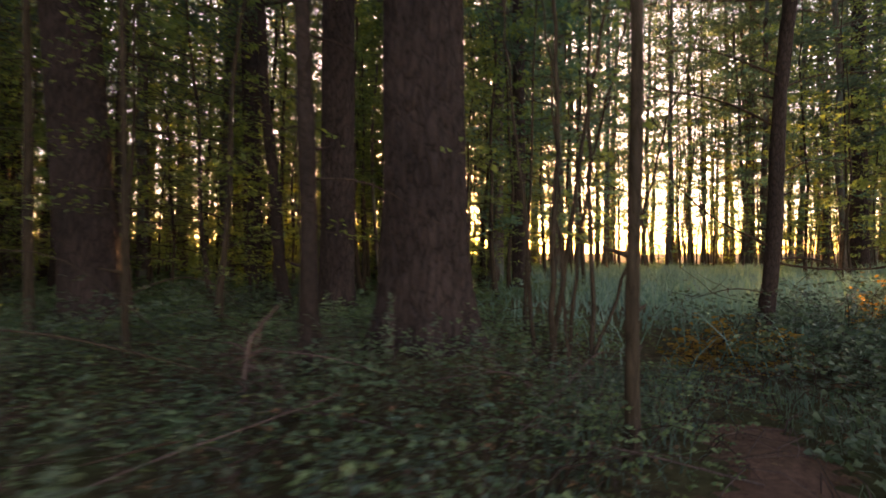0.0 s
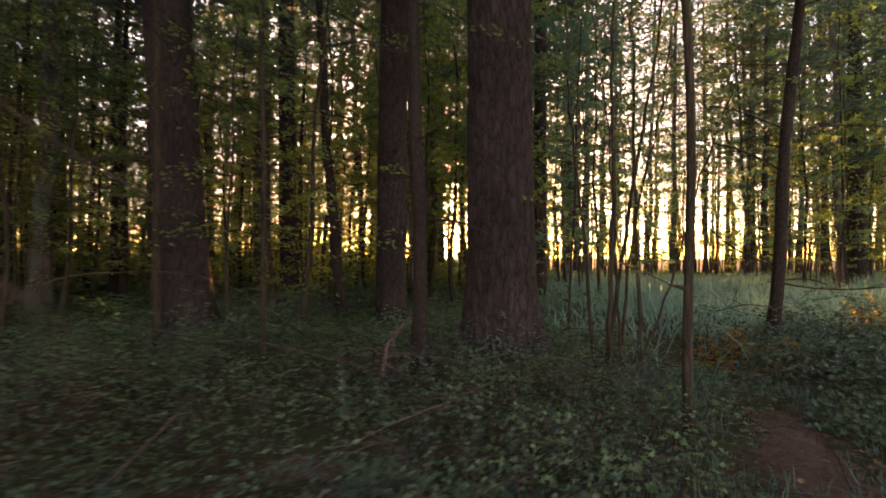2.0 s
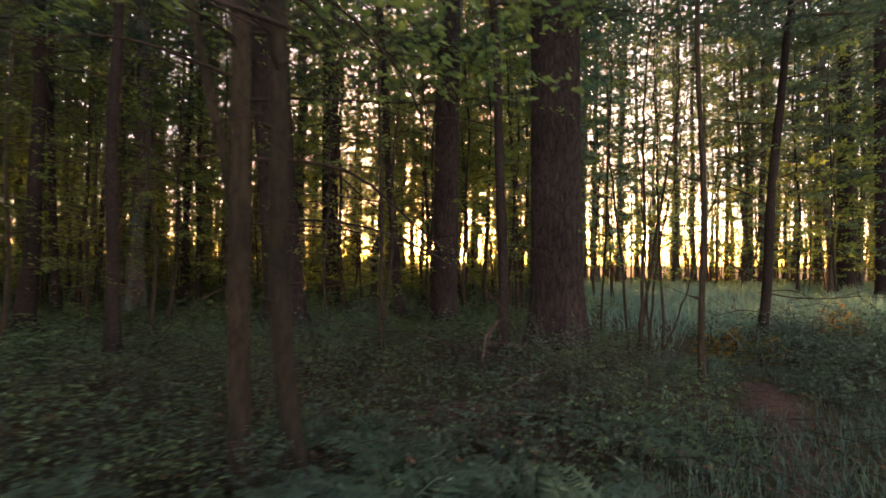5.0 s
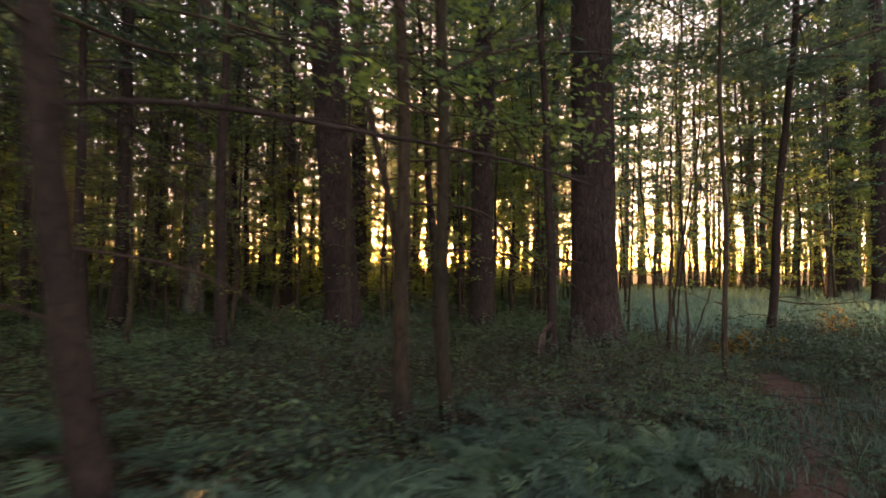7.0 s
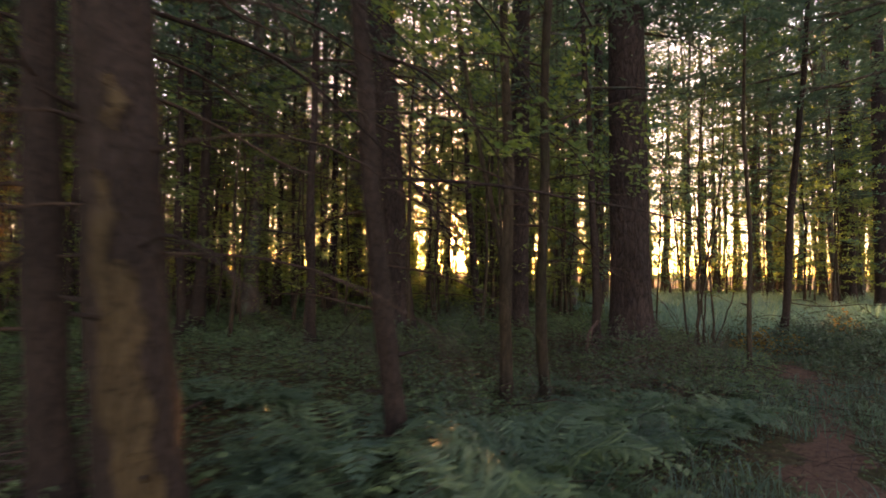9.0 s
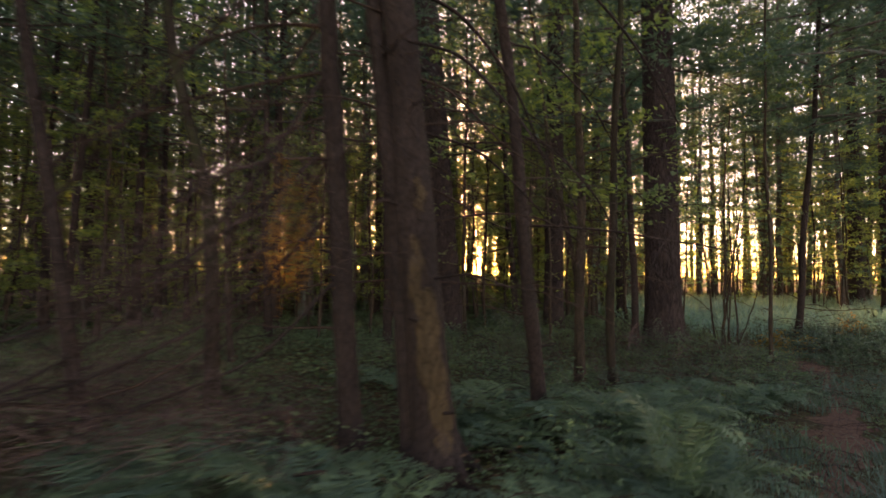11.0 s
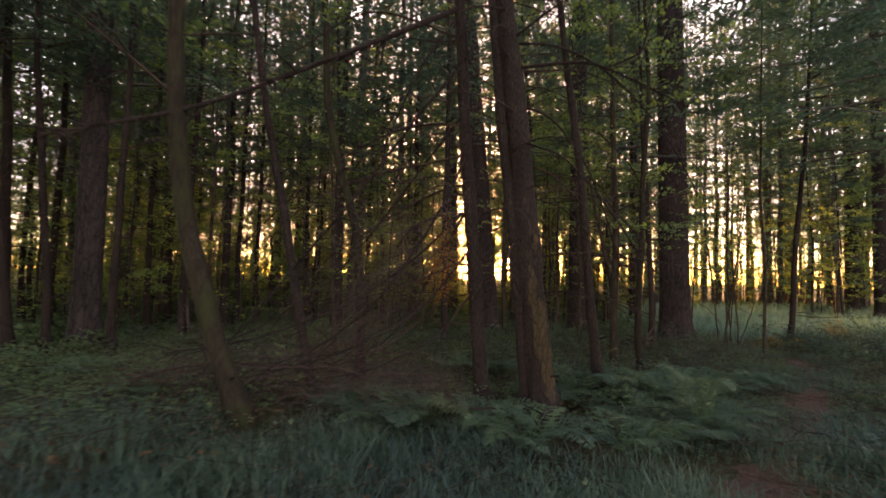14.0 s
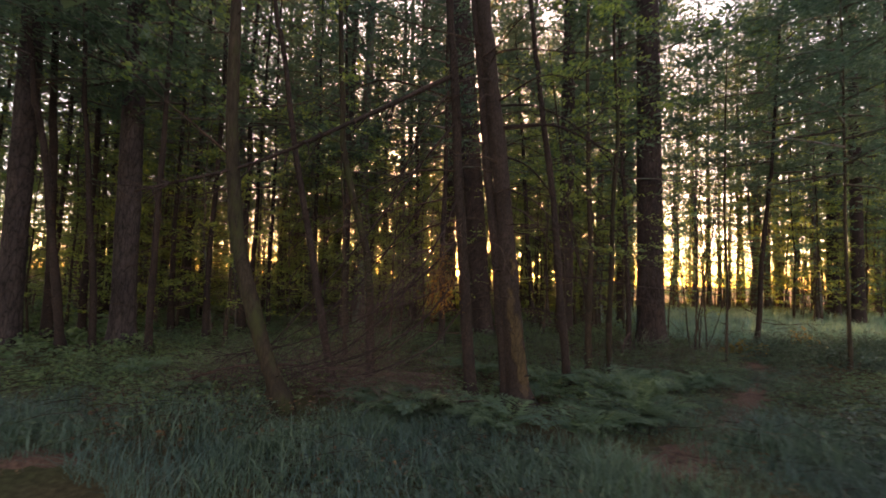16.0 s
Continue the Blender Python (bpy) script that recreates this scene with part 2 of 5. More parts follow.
BARE = ((1.35, 1.85, 0.75), (-0.65, -1.2, 0.62), (-2.8, -3.9, 0.8), (-4.6, -6.4, 0.7))


def open_earth(x, y):
    """True on the trodden spots of the footpath that nothing has overgrown."""
    return any(math.hypot(x - a, y - b) < r for a, b, r in BARE)


def path_gap(x, y):
    """Distance to the middle of the footpath."""
    x, y = np.asarray(x, float), np.asarray(y, float)
    best = np.full(np.broadcast(x, y).shape, 1e9)
    for (ax, ay), (bx, by) in zip(PATH[:-1], PATH[1:]):
        l2 = (bx - ax) ** 2 + (by - ay) ** 2
        s = np.clip(((x - ax) * (bx - ax) + (y - ay) * (by - ay)) / l2, 0, 1)
        best = np.minimum(best, np.hypot(x - ax - s * (bx - ax), y - ay - s * (by - ay)))
    return best


def z_at(x, y):
    return float(ground_z(x, y))


# ---- ground and footpath ----
def axis_lines(lo, hi, step):
    mid = np.arange(lo, hi + step / 2, step)
    out = np.cumsum(step * 1.35 ** np.arange(1, 33))
    return np.concatenate([(lo - out)[::-1], mid, hi + out])


def make_ground():
    xs, ys = axis_lines(-12, 9, 0.27), axis_lines(-10, 12, 0.27)
    X, Y = np.meshgrid(xs, ys, indexing="ij")
    v = np.stack([X, Y, ground_z(X, Y)], -1).reshape(-1, 3)
    i, j = np.meshgrid(np.arange(len(xs) - 1), np.arange(len(ys) - 1), indexing="ij")
    n = len(ys)
    g = Geo()
    g.add(v, np.stack([i * n + j, (i + 1) * n + j, (i + 1) * n + j + 1, i * n + j + 1], -1).reshape(-1, 4))
    return tagged(part("ground", g, SOIL, None), "dark forest floor of humus and leaf litter", "ground", kind="structure")


def make_path():
    t = np.linspace(0, len(PATH) - 1, 260)
    px, py = np.interp(t, np.arange(len(PATH)), PATH[:, 0]), np.interp(t, np.arange(len(PATH)), PATH[:, 1])
    k = np.ones(25) / 25
    px = np.convolve(np.pad(px, 12, "edge"), k, "valid")
    py = np.convolve(np.pad(py, 12, "edge"), k, "valid")
    dx, dy = np.gradient(px), np.gradient(py)
    ln = np.hypot(dx, dy)
    nx, ny = -dy / ln, dx / ln
    half = 0.19 + 0.04 * np.sin(np.arange(260) * 0.31) + 0.05 * np.sin(np.arange(260) * 0.83 + 1)
    worn = np.min([np.hypot(px - a, py - b) / r for a, b, r in BARE], axis=0)
    half = half + 0.12 * smoothstep(1.2, 0.5, worn)
    cols = np.linspace(-1, 1, 11)
    X = px[:, None] + nx[:, None] * cols * half[:, None]
    Y = py[:, None] + ny[:, None] * cols * half[:, None]
    rough = 0.006 * np.sin(X * 31 + 3 * Y) * np.sin(Y * 27) + 0.01 * np.sin(X * 9 + 1) * np.sin(Y * 7)
    Z = ground_z(X, Y) + 0.02 - 0.045 * np.abs(cols) ** 2 + rough
    i, j = np.meshgrid(np.arange(259), np.arange(10), indexing="ij")
    g = Geo()
    g.add(np.stack([X, Y, Z], -1).reshape(-1, 3), np.stack([i * 11 + j, (i + 1) * 11 + j, (i + 1) * 11 + j + 1, i * 11 + j + 1], -1).reshape(-1, 4))
    return tagged(part("path", g, DIRT, None), "narrow trodden earth footpath through the undergrowth", "path", kind="structure")


def earth_patch(x, y, rx, ry, seed):
    """A ragged low patch of bare reddish earth in the undergrowth."""
    r = np.random.default_rng(seed)
    ph = r.uniform(0, 6, 3)
    a = np.arange(40) * 2 * np.pi / 40
    edge = 1 + 0.16 * np.sin(3 * a + ph[0]) + 0.1 * np.sin(7 * a + ph[1]) + 0.06 * np.sin(13 * a + ph[2])
    rings = np.linspace(0.02, 1, 9)
    X = x + rx * rings[:, None] * edge * np.cos(a)
    Y = y + ry * rings[:, None] * edge * np.sin(a)
    Z = ground_z(X, Y) + 0.025 - 0.05 * rings[:, None] ** 2 + 0.008 * np.sin(X * 29) * np.sin(Y * 31)
    i, j = np.meshgrid(np.arange(8), np.arange(40), indexing="ij")
    k = (j + 1) % 40
    g = Geo()
    g.add(np.stack([X, Y, Z], -1).reshape(-1, 3), np.stack([i * 40 + j, (i + 1) * 40 + j, (i + 1) * 40 + k, i * 40 + k], -1).reshape(-1, 4))
    return tagged(part("bare_earth", g, DIRT, None), "bare patch of reddish earth among the plants", "ground", kind="structure")


make_ground()
make_path()
earth_patch(-1.38, 1.45, 0.42, 0.22, 1)
earth_patch(-0.75, 0.8, 0.25, 0.14, 3)
earth_patch(-8.0, -4.6, 0.4, 0.25, 2)

# ---- trees ----


def trunk_line(height, lean, bends=(), steps=24, wobble=0.0, seed=0):
    """Points up a trunk: lean in metres sideways per metre, bends as (height, dx, dy) offsets."""
    r = np.random.default_rng(seed)
    z = np.concatenate([[-0.25], np.linspace(0, height, steps)])
    x, y = lean[0] * z, lean[1] * z
    if bends:
        b = np.array(((0, 0, 0), *bends))
        x = x + np.interp(z, b[:, 0], b[:, 1])
        y = y + np.interp(z, b[:, 0], b[:, 2])
    if wobble:
        ph = r.uniform(0, 6, 4)
        x = x + wobble * np.sin(z * 1.1 + ph[0]) + wobble * 0.5 * np.sin(z * 2.7 + ph[1])
        y = y + wobble * np.sin(z * 0.9 + ph[2]) + wobble * 0.5 * np.sin(z * 2.3 + ph[3])
    return np.stack([x, y, z], 1)


def plated_trunk(diameter, height, lean, seed, sides, step, plate=0.088, deep=0.03, top=4.5):
    """A pine trunk whose thick bark is broken into upright plates, with a flared foot."""
    z = np.concatenate([np.arange(-0.2, top, step), np.linspace(top, height, 10)])
    a = np.arange(sides) * 2 * np.pi / sides
    v = np.empty((len(z), sides, 3))
    for i, h in enumerate(z):
        base = diameter / 2 * (1 - 0.035 * h / 1.0 * (0.5 if h > 1 else 0.6)) if h < 8 else diameter / 2 * max(0.2, 0.86 - 0.05 * (h - 8))
        for j, t in enumerate(a):
            flare = 0.34 * math.exp(-max(h, 0) / 0.3) * (1 + 0.5 * math.cos(5 * t + seed) + 0.3 * math.cos(3 * t + 2 * seed))
            r = base * (1 + flare)
            if h < top:
                q = Vector((math.cos(t) * diameter / 2 / plate, math.sin(t) * diameter / 2 / plate, h / plate * 0.24 + seed * 7))
                q += 0.28 * noise.noise_vector(q * 1.3)
                near, _ = noise.voronoi(q)
                crack = min(1.0, (near[1] - near[0]) * 6.0)
                r += deep * (crack * 0.8 + 0.2 * min(1.0, near[0] * 1.5) - 0.8) + 0.005 * noise.noise(q * 3.1) + 0.012 * noise.noise(q * 0.3)
            v[i, j] = (lean[0] * h + r * math.cos(t), lean[1] * h + r * math.sin(t), h)
    i, j = np.meshgrid(np.arange(len(z) - 1), np.arange(sides), indexing="ij")
    k = (j + 1) % sides
    g = Geo()
    g.add(v.reshape(-1, 3), np.stack([i * sides + j, i * sides + k, (i + 1) * sides + k, (i + 1) * sides + j], -1).reshape(-1, 4))
    return g


def round_trunk(line, diameter, sides=14, taper=0.72, knots=0, seed=0, rough=0.0):
    r = np.random.default_rng(seed)
    z = line[:, 2]
    h = z[-1]
    rad = diameter / 2 * (1 - taper * np.clip(z, 0, h) / h) * (1 + 0.45 * np.exp(-np.clip(z, 0, None) / 0.12))
    rad *= 1 + 0.05 * np.sin(z * 5 + seed) + 0.03 * np.sin(z * 13 + seed)
    g = Geo()
    if rough:
        fine = np.concatenate([[z[0]], np.arange(0, 4.5, 0.05), np.linspace(4.5, h, 8)])
        rad = np.interp(fine, z, rad)
        line = np.stack([np.interp(fine, z, line[:, 0]), np.interp(fine, z, line[:, 1]), fine], 1)
        z = fine
        for c in (0, 1):
            line[1:-1, c] = (line[:-2, c] + 2 * line[1:-1, c] + line[2:, c]) / 4
    g.tube(line, rad, sides)
    if rough:
        v = g.v[-1].reshape(len(line), sides, 3)
        for i in range(len(line)):
            for j in range(sides):
                q = Vector((math.cos(j * 6.283 / sides) * 1.6, math.sin(j * 6.283 / sides) * 1.6, line[i, 2] * 6 + seed))
                bump = noise.noise(q) * 0.5 + noise.noise(q * 2.7) * 0.35 + max(0.0, noise.noise(q * Vector((1.0, 1.0, 0.35)) * 1.4)) * 0.5
                v[i, j] += (v[i, j] - line[i]) * rough * bump
    for _ in range(knots):
        s = r.uniform(0.3, min(4.5, h * 0.7))
        c = np.array([np.interp(s, z, line[:, 0]), np.interp(s, z, line[:, 1]), s])
        rr = np.interp(s, z, rad)
        t = r.uniform(0, 6.28)
        d = np.array([math.cos(t), math.sin(t), 0.25])
        g.tube([c + d * rr * 0.6, c + d * (rr + 0.02), c + d * (rr + r.uniform(0.04, 0.12))], [0.018, 0.011, 0.006], 5)
    return g


def bough(start, way, length, droop, seed, bits=9, curl=0.12):
    """Points along a limb that leaves `start` towards `way`, sagging by `droop` metres at its end."""
    r = np.random.default_rng(seed)
    s = np.linspace(0, 1, bits)
    w = np.asarray(way, float)
    w = w / np.linalg.norm(w)
    p = np.asarray(start, float) + s[:, None] * length * w
    p[:, 2] -= droop * s ** 2
    ph = r.uniform(0, 6, 3)
    for k in range(3):
        p[:, k] += curl * length * 0.4 * np.sin(s * 4 + ph[k]) * s
    return p


def dead_branch(start, way, length, droop, seed, radius=0.012, twigs=8):
    """A bare limb with forked side twigs, as one mesh."""
    r = np.random.default_rng(seed)
    g = Geo()
    p = bough(start, way, length, droop, seed, 10, 0.3)
    g.tube(p, np.linspace(radius, radius * 0.25, 10), 6)
    for _ in range(twigs):
        i = r.integers(2, 9)
        w = np.asarray(way, float) * 0.6 + r.normal(0, 0.6, 3)
        q = bough(p[i], w, length * r.uniform(0.12, 0.4), droop * 0.2, r.integers(9999), 5)
        g.tube(q, np.linspace(radius * 0.4, radius * 0.12, 5), 4)
    return g


def spray(g, wood, start, way, length, droop, seed, leaf, count, thick=0.006, fine=True):
    """A leafy limb: a thin twig with side twigs, and leaves set flat along them."""
    r = np.random.default_rng(seed)
    p = bough(start, way, length, droop, seed, 6)
    wood.tube(p if fine else p[[0, 3, 5]], np.linspace(thick, thick * 0.3, 6 if fine else 3), 4 if fine else 3)
    spine = [p]
    for _ in range(4):
        i = r.integers(2, 6)
        w = np.asarray(way, float) + r.normal(0, 0.7, 3) * (1, 1, 0.25)
        q = bough(p[i], w, length * r.uniform(0.25, 0.5), droop * 0.3, r.integers(9999), 4)
        if fine:
            wood.tube(q, np.linspace(thick * 0.5, thick * 0.2, 4), 3)
        spine.append(q)
    k = r.integers(0, len(spine), count)
    s = r.uniform(0.25, 1, count)
    at = np.array([[np.interp(s[n], np.linspace(0, 1, len(spine[k[n]])), spine[k[n]][:, c]) for c in range(3)] for n in range(count)])
    at += r.normal(0, 0.06 * length ** 0.5, (count, 3)) * (1, 1, 0.3)
    along = r.normal(0, 1, (count, 3)) * (1, 1, 0.4)
    up = r.normal(0, 0.45, (count, 3)) + (0, 0, 1)
    ln = leaf * r.uniform(0.6, 1.3, count)
    if fine:
        g.leaves(at, along, up, ln, ln * 0.55)
    else:
        g.needles(at, along, up, ln, ln * 0.62)


def place(name, x, y, label, category, group="", turn=0.0, size=1.0):
    ob = new(name)
    ob.matrix_basis = pose(x, y, z_at(x, y), 0, 0, turn) @ Matrix.Scale(size, 4)
    return tagged(ob, label, category, group)


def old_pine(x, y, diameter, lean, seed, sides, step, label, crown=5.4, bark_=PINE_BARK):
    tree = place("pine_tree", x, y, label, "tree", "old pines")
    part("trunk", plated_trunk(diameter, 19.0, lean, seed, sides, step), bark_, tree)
    add_pine_crown(tree, lean, crown - 0.3, 19.0, 3.6, seed, 42, 260, 0.17, 0.36)
    return tree


def tufts(crown, p, count, leaf, wide, r, size=0.24, first=2, lift=0.15):
    """Layered tufts of needles along the outer part of a limb: flat clumps with gaps between them."""
    k = r.integers(3, 6)
    base = np.asarray(p)[r.integers(first, len(p), k)] + r.normal(0, 0.3, (k, 3)) * (1, 1, 0.25)
    which = r.integers(0, k, count)
    off = r.normal(0, size, (count, 3)) * (1, 1, 0.24)
    along = off * (1, 1, 0.5) + r.normal(0, size * 0.8, (count, 3)) * (1, 1, 0.5) + (0, 0, lift * size)
    s = leaf * r.uniform(0.6, 1.4, count)
    crown.needles(base[which] + off, along, r.normal(0, 0.9, (count, 3)) + (0, 0, 1), s, s * wide)


def add_pine_crown(tree, lean, low, high, reach, seed, limbs, needles, leaf=0.16, wide=0.35, size=0.24):
    r = np.random.default_rng(seed + 50)
    wood, crown = Geo(), Geo()
    for k in range(limbs):
        h = low + (high - low) * (k / limbs) ** 0.9
        t = k * 2.4 + r.uniform(-0.5, 0.5)
        ln = reach * r.uniform(0.6, 1.1) * (1.1 - 0.75 * (h - low) / (high - low))
        start = np.array([lean[0] * h, lean[1] * h, h])
        p = bough(start, (math.cos(t), math.sin(t), 0.12), ln, 0.15 * ln, r.integers(9999), 6)
        wood.tube(p[[0, 2, 5]], np.linspace(0.035, 0.008, 3), 3)
        tufts(crown, p, needles, leaf, wide, r, size)
    part("branchwork", wood, HAZE_BARK, tree, kind="stuff")
    part("crown", crown, LEAF_PINE, tree, kind="stuff")


# the old pines that the path passes
old_pine(-0.05, 3.62, 0.62, (-0.012, 0.0), 1, 160, 0.026, "huge old pine with thick plated reddish-brown bark among brambles")
old_pine(-4.0, 5.66, 0.63, (-0.086, 0.0), 2, 64, 0.05, "old pine with dark furrowed bark, leaning a little")
old_pine(-1.42, 6.75, 0.47, (0.005, 0.0), 3, 56, 0.05, "tall straight pine with dark scaly bark")
old_pine(16.0, 18.8, 0.6, (0.004, 0.0), 4, 32, 0.12, "dark pine at the meadow's edge with warm light on its bark", 4.2)
old_pine(-11.7, 1.68, 0.47, (-0.016, 0.0), 5, 40, 0.08, "old pine with bluish-brown bark, leaning a little", 5.4, BLUE_BARK)
old_pine(-4.97, 12.9, 0.5, (-0.022, 0.0), 6, 28, 0.12, "straight pine deeper in the wood")
old_pine(6.6, 4.4, 0.42, (0.0, 0.0), 9, 32, 0.12, "dark pine beside the low shrubs", 5.0)
old_pine(-13.4, 0.9, 0.42, (0.0, 0.0), 10, 32, 0.12, "straight pine among slim spruces", 5.4, BLUE_BARK)
old_pine(1.75, 11.0, 0.31, (0.0, 0.0), 7, 24, 0.12, "dark slim pine at the edge of the meadow", 4.2)
old_pine(13.9, 14.6, 0.55, (0.0, 0.0), 8, 24, 0.12, "dark pine beyond the long grass", 4.2)


def young_tree(name, x, y, diameter, height, lean, bark_, seed, label, bends=(), wobble=0.02, branches=(), knots=6, group="", leafy=0, leafy_from=2.6, category="tree", needled=0.0, reach=1.6, needles=110):
    tree = place(name, x, y, label, category, group)
    line = trunk_line(height, lean, bends, 30, wobble, seed)
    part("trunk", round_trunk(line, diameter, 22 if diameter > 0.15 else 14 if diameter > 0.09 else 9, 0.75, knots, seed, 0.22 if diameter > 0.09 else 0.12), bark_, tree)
    for k, (h, way, length, droop, rad) in enumerate(branches):
        c = (np.interp(h, line[:, 2], line[:, 0]), np.interp(h, line[:, 2], line[:, 1]), h)
        part("branch", dead_branch(c, way, length, droop, seed * 31 + k, rad, 7), DEAD_TWIG, tree)
    if needled:
        add_pine_crown(tree, lean, needled, height, reach, seed, 30, needles, 0.125, 0.32)
    elif leafy:
        r = np.random.default_rng(seed + 900)
        wood, crown = Geo(), Geo()
        for k in range(leafy):
            h = leafy_from + (height - leafy_from) * k / leafy
            c = (np.interp(h, line[:, 2], line[:, 0]), np.interp(h, line[:, 2], line[:, 1]), h)
            t = r.uniform(0, 6.28)
            spray(crown, wood, c, (math.cos(t), math.sin(t), r.uniform(0.0, 0.5)), r.uniform(0.7, 1.5) * min(1.0, height / 6), r.uniform(0.05, 0.4), r.integers(9999), 0.075, 60)
        part("branchwork", wood, YOUNG_BARK, tree, kind="stuff")
        part("crown", crown, LEAF_UNDER, tree, kind="stuff")
    return tree


def ring_of(n, low, high, length, seed, radius=0.008):
    """n dead side branches spread up and round a trunk."""
    r = np.random.default_rng(seed)
    out = []
    for k in range(n):
        t = k * 2.4 + r.uniform(-0.4, 0.4)
        out.append((low + (high - low) * (k + r.uniform(0, 0.6)) / n, (math.cos(t), math.sin(t), r.uniform(-0.1, 0.35)), length * r.uniform(0.6, 1.25), length * r.uniform(0.1, 0.45), radius))
    return out


# slim trees close to the path
young_tree("young_tree", 0.822, 1.97, 0.058, 9.0, (0.007, 0.0), YOUNG_BARK, 11, "very slim upright young tree with smooth grey-brown bark", leafy=30, leafy_from=3.6)
young_tree("young_tree", 2.85, 4.26, 0.13, 11.0, (0.088, 0.0), SPRUCE_BARK, 12, "leaning young spruce with bare dead side branches", wobble=0.03,
           branches=[(0.5, (-1, -0.2, 0.1), 0.9, 0.0, 0.008), (0.78, (1, -0.3, -0.1), 1.4, 0.05, 0.012), (0.8, (1, 0.3, 0.0), 1.1, 0.0, 0.01), (0.9, (-0.8, 0.1, 0.5), 1.2, -0.1, 0.011), (1.55, (1, 0.2, 0.2), 0.9, -0.1, 0.01),
                     (1.95, (-0.9, 0.3, 0.55), 1.3, 0.0, 0.012), (2.3, (1, 0.1, 0.25), 1.2, 0.0, 0.01), (2.4, (-1, 0.0, 0.25), 1.5, 0.0, 0.011), (3.0, (1, 0.4, 0.3), 1.4, 0.1, 0.01), (3.1, (-1, 0.3, 0.1), 1.5, 0.1, 0.01), (3.7, (0.7, -0.8, 0.1), 1.4, 0.2, 0.01)], needled=4.6, reach=3.1, needles=420)
young_tree("young_tree", -0.75, 3.1, 0.125, 9.0, (-0.041, 0.0), SPRUCE_BARK, 13, "slim straight tree with rough brown bark beside the huge pine", branches=ring_of(9, 1.0, 4.4, 0.9, 1), leafy=14, leafy_from=4.0, needled=4.0)
young_tree("young_tree", -2.476, 0.25, 0.12, 8.0, (-0.025, -0.05), YOUNG_BARK, 14, "slim forked tree with grey-brown bark",
           branches=[(1.7, (1, 0.05, -0.15), 1.3, 0.15, 0.013), (2.1, (-1, -0.2, 0.3), 1.2, 0.1, 0.01), (2.5, (0.4, -0.7, 0.2), 0.9, 0.1, 0.009), (2.75, (1, 0.3, 0.35), 1.2, 0.0, 0.01)] + ring_of(6, 1.2, 3.8, 1.1, 21, 0.007), leafy=20, leafy_from=2.3)
young_tree("young_tree", -2.51, 0.27, 0.07, 6.0, (0.0, -0.05), YOUNG_BARK, 15, "curved second stem of the forked tree", bends=((1.2, -0.02, 0), (1.55, -0.06, 0.02), (2.16, -0.2, 0.03), (2.66, -0.32, 0.05), (3.2, -0.42, 0.05), (6, -0.8, 0.1)), wobble=0.008, knots=2, leafy=10, leafy_from=2.8)
young_tree("young_tree", -2.148, 0.07, 0.105, 7.5, (-0.033, -0.11), MOSSY_BARK, 16, "slim dark tree with green moss on its foot", wobble=0.035,
           branches=[(2.5, (1, 0.2, 0.45), 1.4, -0.1, 0.012), (2.2, (-0.8, -0.3, 0.3), 0.8, 0.0, 0.008), (3.0, (-1, 0.2, 0.3), 1.1, 0.1, 0.01)] + ring_of(7, 1.3, 3.8, 1.2, 22, 0.007), leafy=20, leafy_from=2.4)
young_tree("young_tree", -3.288, -1.7, 0.115, 8.0, (-0.12, -0.06), SPRUCE_BARK, 17, "leaning slim tree with brown flaking bark",
           branches=[(2.2, (-1, 0.2, 0.1), 1.2, 0.2, 0.01), (1.9, (0.3, 0.9, 0.2), 1.0, 0.1, 0.009), (0.9, (-1, 0.3, 0.1), 0.9, 0.1, 0.008)] + ring_of(8, 1.0, 4.0, 1.2, 23, 0.007), leafy=16, leafy_from=2.8)
young_tree("young_tree", -5.105, 3.03, 0.15, 10.0, (-0.006, 0.0), SPRUCE_BARK, 18, "straight young spruce with rough brown bark", branches=ring_of(12, 0.8, 4.5, 1.0, 2), leafy=14, leafy_from=4.2, needled=4.2)
young_tree("young_tree", -7.54, 3.9, 0.15, 10.0, (-0.033, 0.0), SPRUCE_BARK, 19, "straight young spruce with bare lower branches", branches=ring_of(12, 0.8, 4.5, 0.9, 3), leafy=12, leafy_from=4.2, needled=4.2)
young_tree("young_tree", -2.29, 7.12, 0.18, 10.0, (-0.077, 0.0), SPRUCE_BARK, 20, "dark slim spruce between old pines", branches=ring_of(12, 0.6, 4.5, 0.9, 4), leafy=12, leafy_from=4.5, needled=4.5)
young_tree("young_tree", -2.14, 3.45, 0.055, 6.0, (-0.039, 0.0), YOUNG_BARK, 21, "thin young tree in the brambles", branches=ring_of(5, 0.8, 3.0, 0.6, 5, 0.005), leafy=14, leafy_from=2.6)
young_tree("young_tree", -3.73, 4.42, 0.09, 7.0, (0.0, 0.0), YOUNG_BARK, 22, "thin dark young tree before a leaning pine", branches=ring_of(6, 0.9, 3.4, 0.7, 6, 0.006), leafy=14, leafy_from=2.8)
young_tree("young_tree", 0.89, 4.75, 0.035, 5.0, (0.02, 0.0), YOUNG_BARK, 23, "thin sapling at the meadow's edge", leafy=14, leafy_from=1.6)
young_tree("young_tree", 3.05, 1.6, 0.085, 8.5, (0.0, 0.0), YOUNG_BARK, 24, "slim dark tree beside the path", branches=ring_of(6, 1.0, 4.0, 0.8, 7, 0.007), needled=3.8, reach=2.8, needles=230)

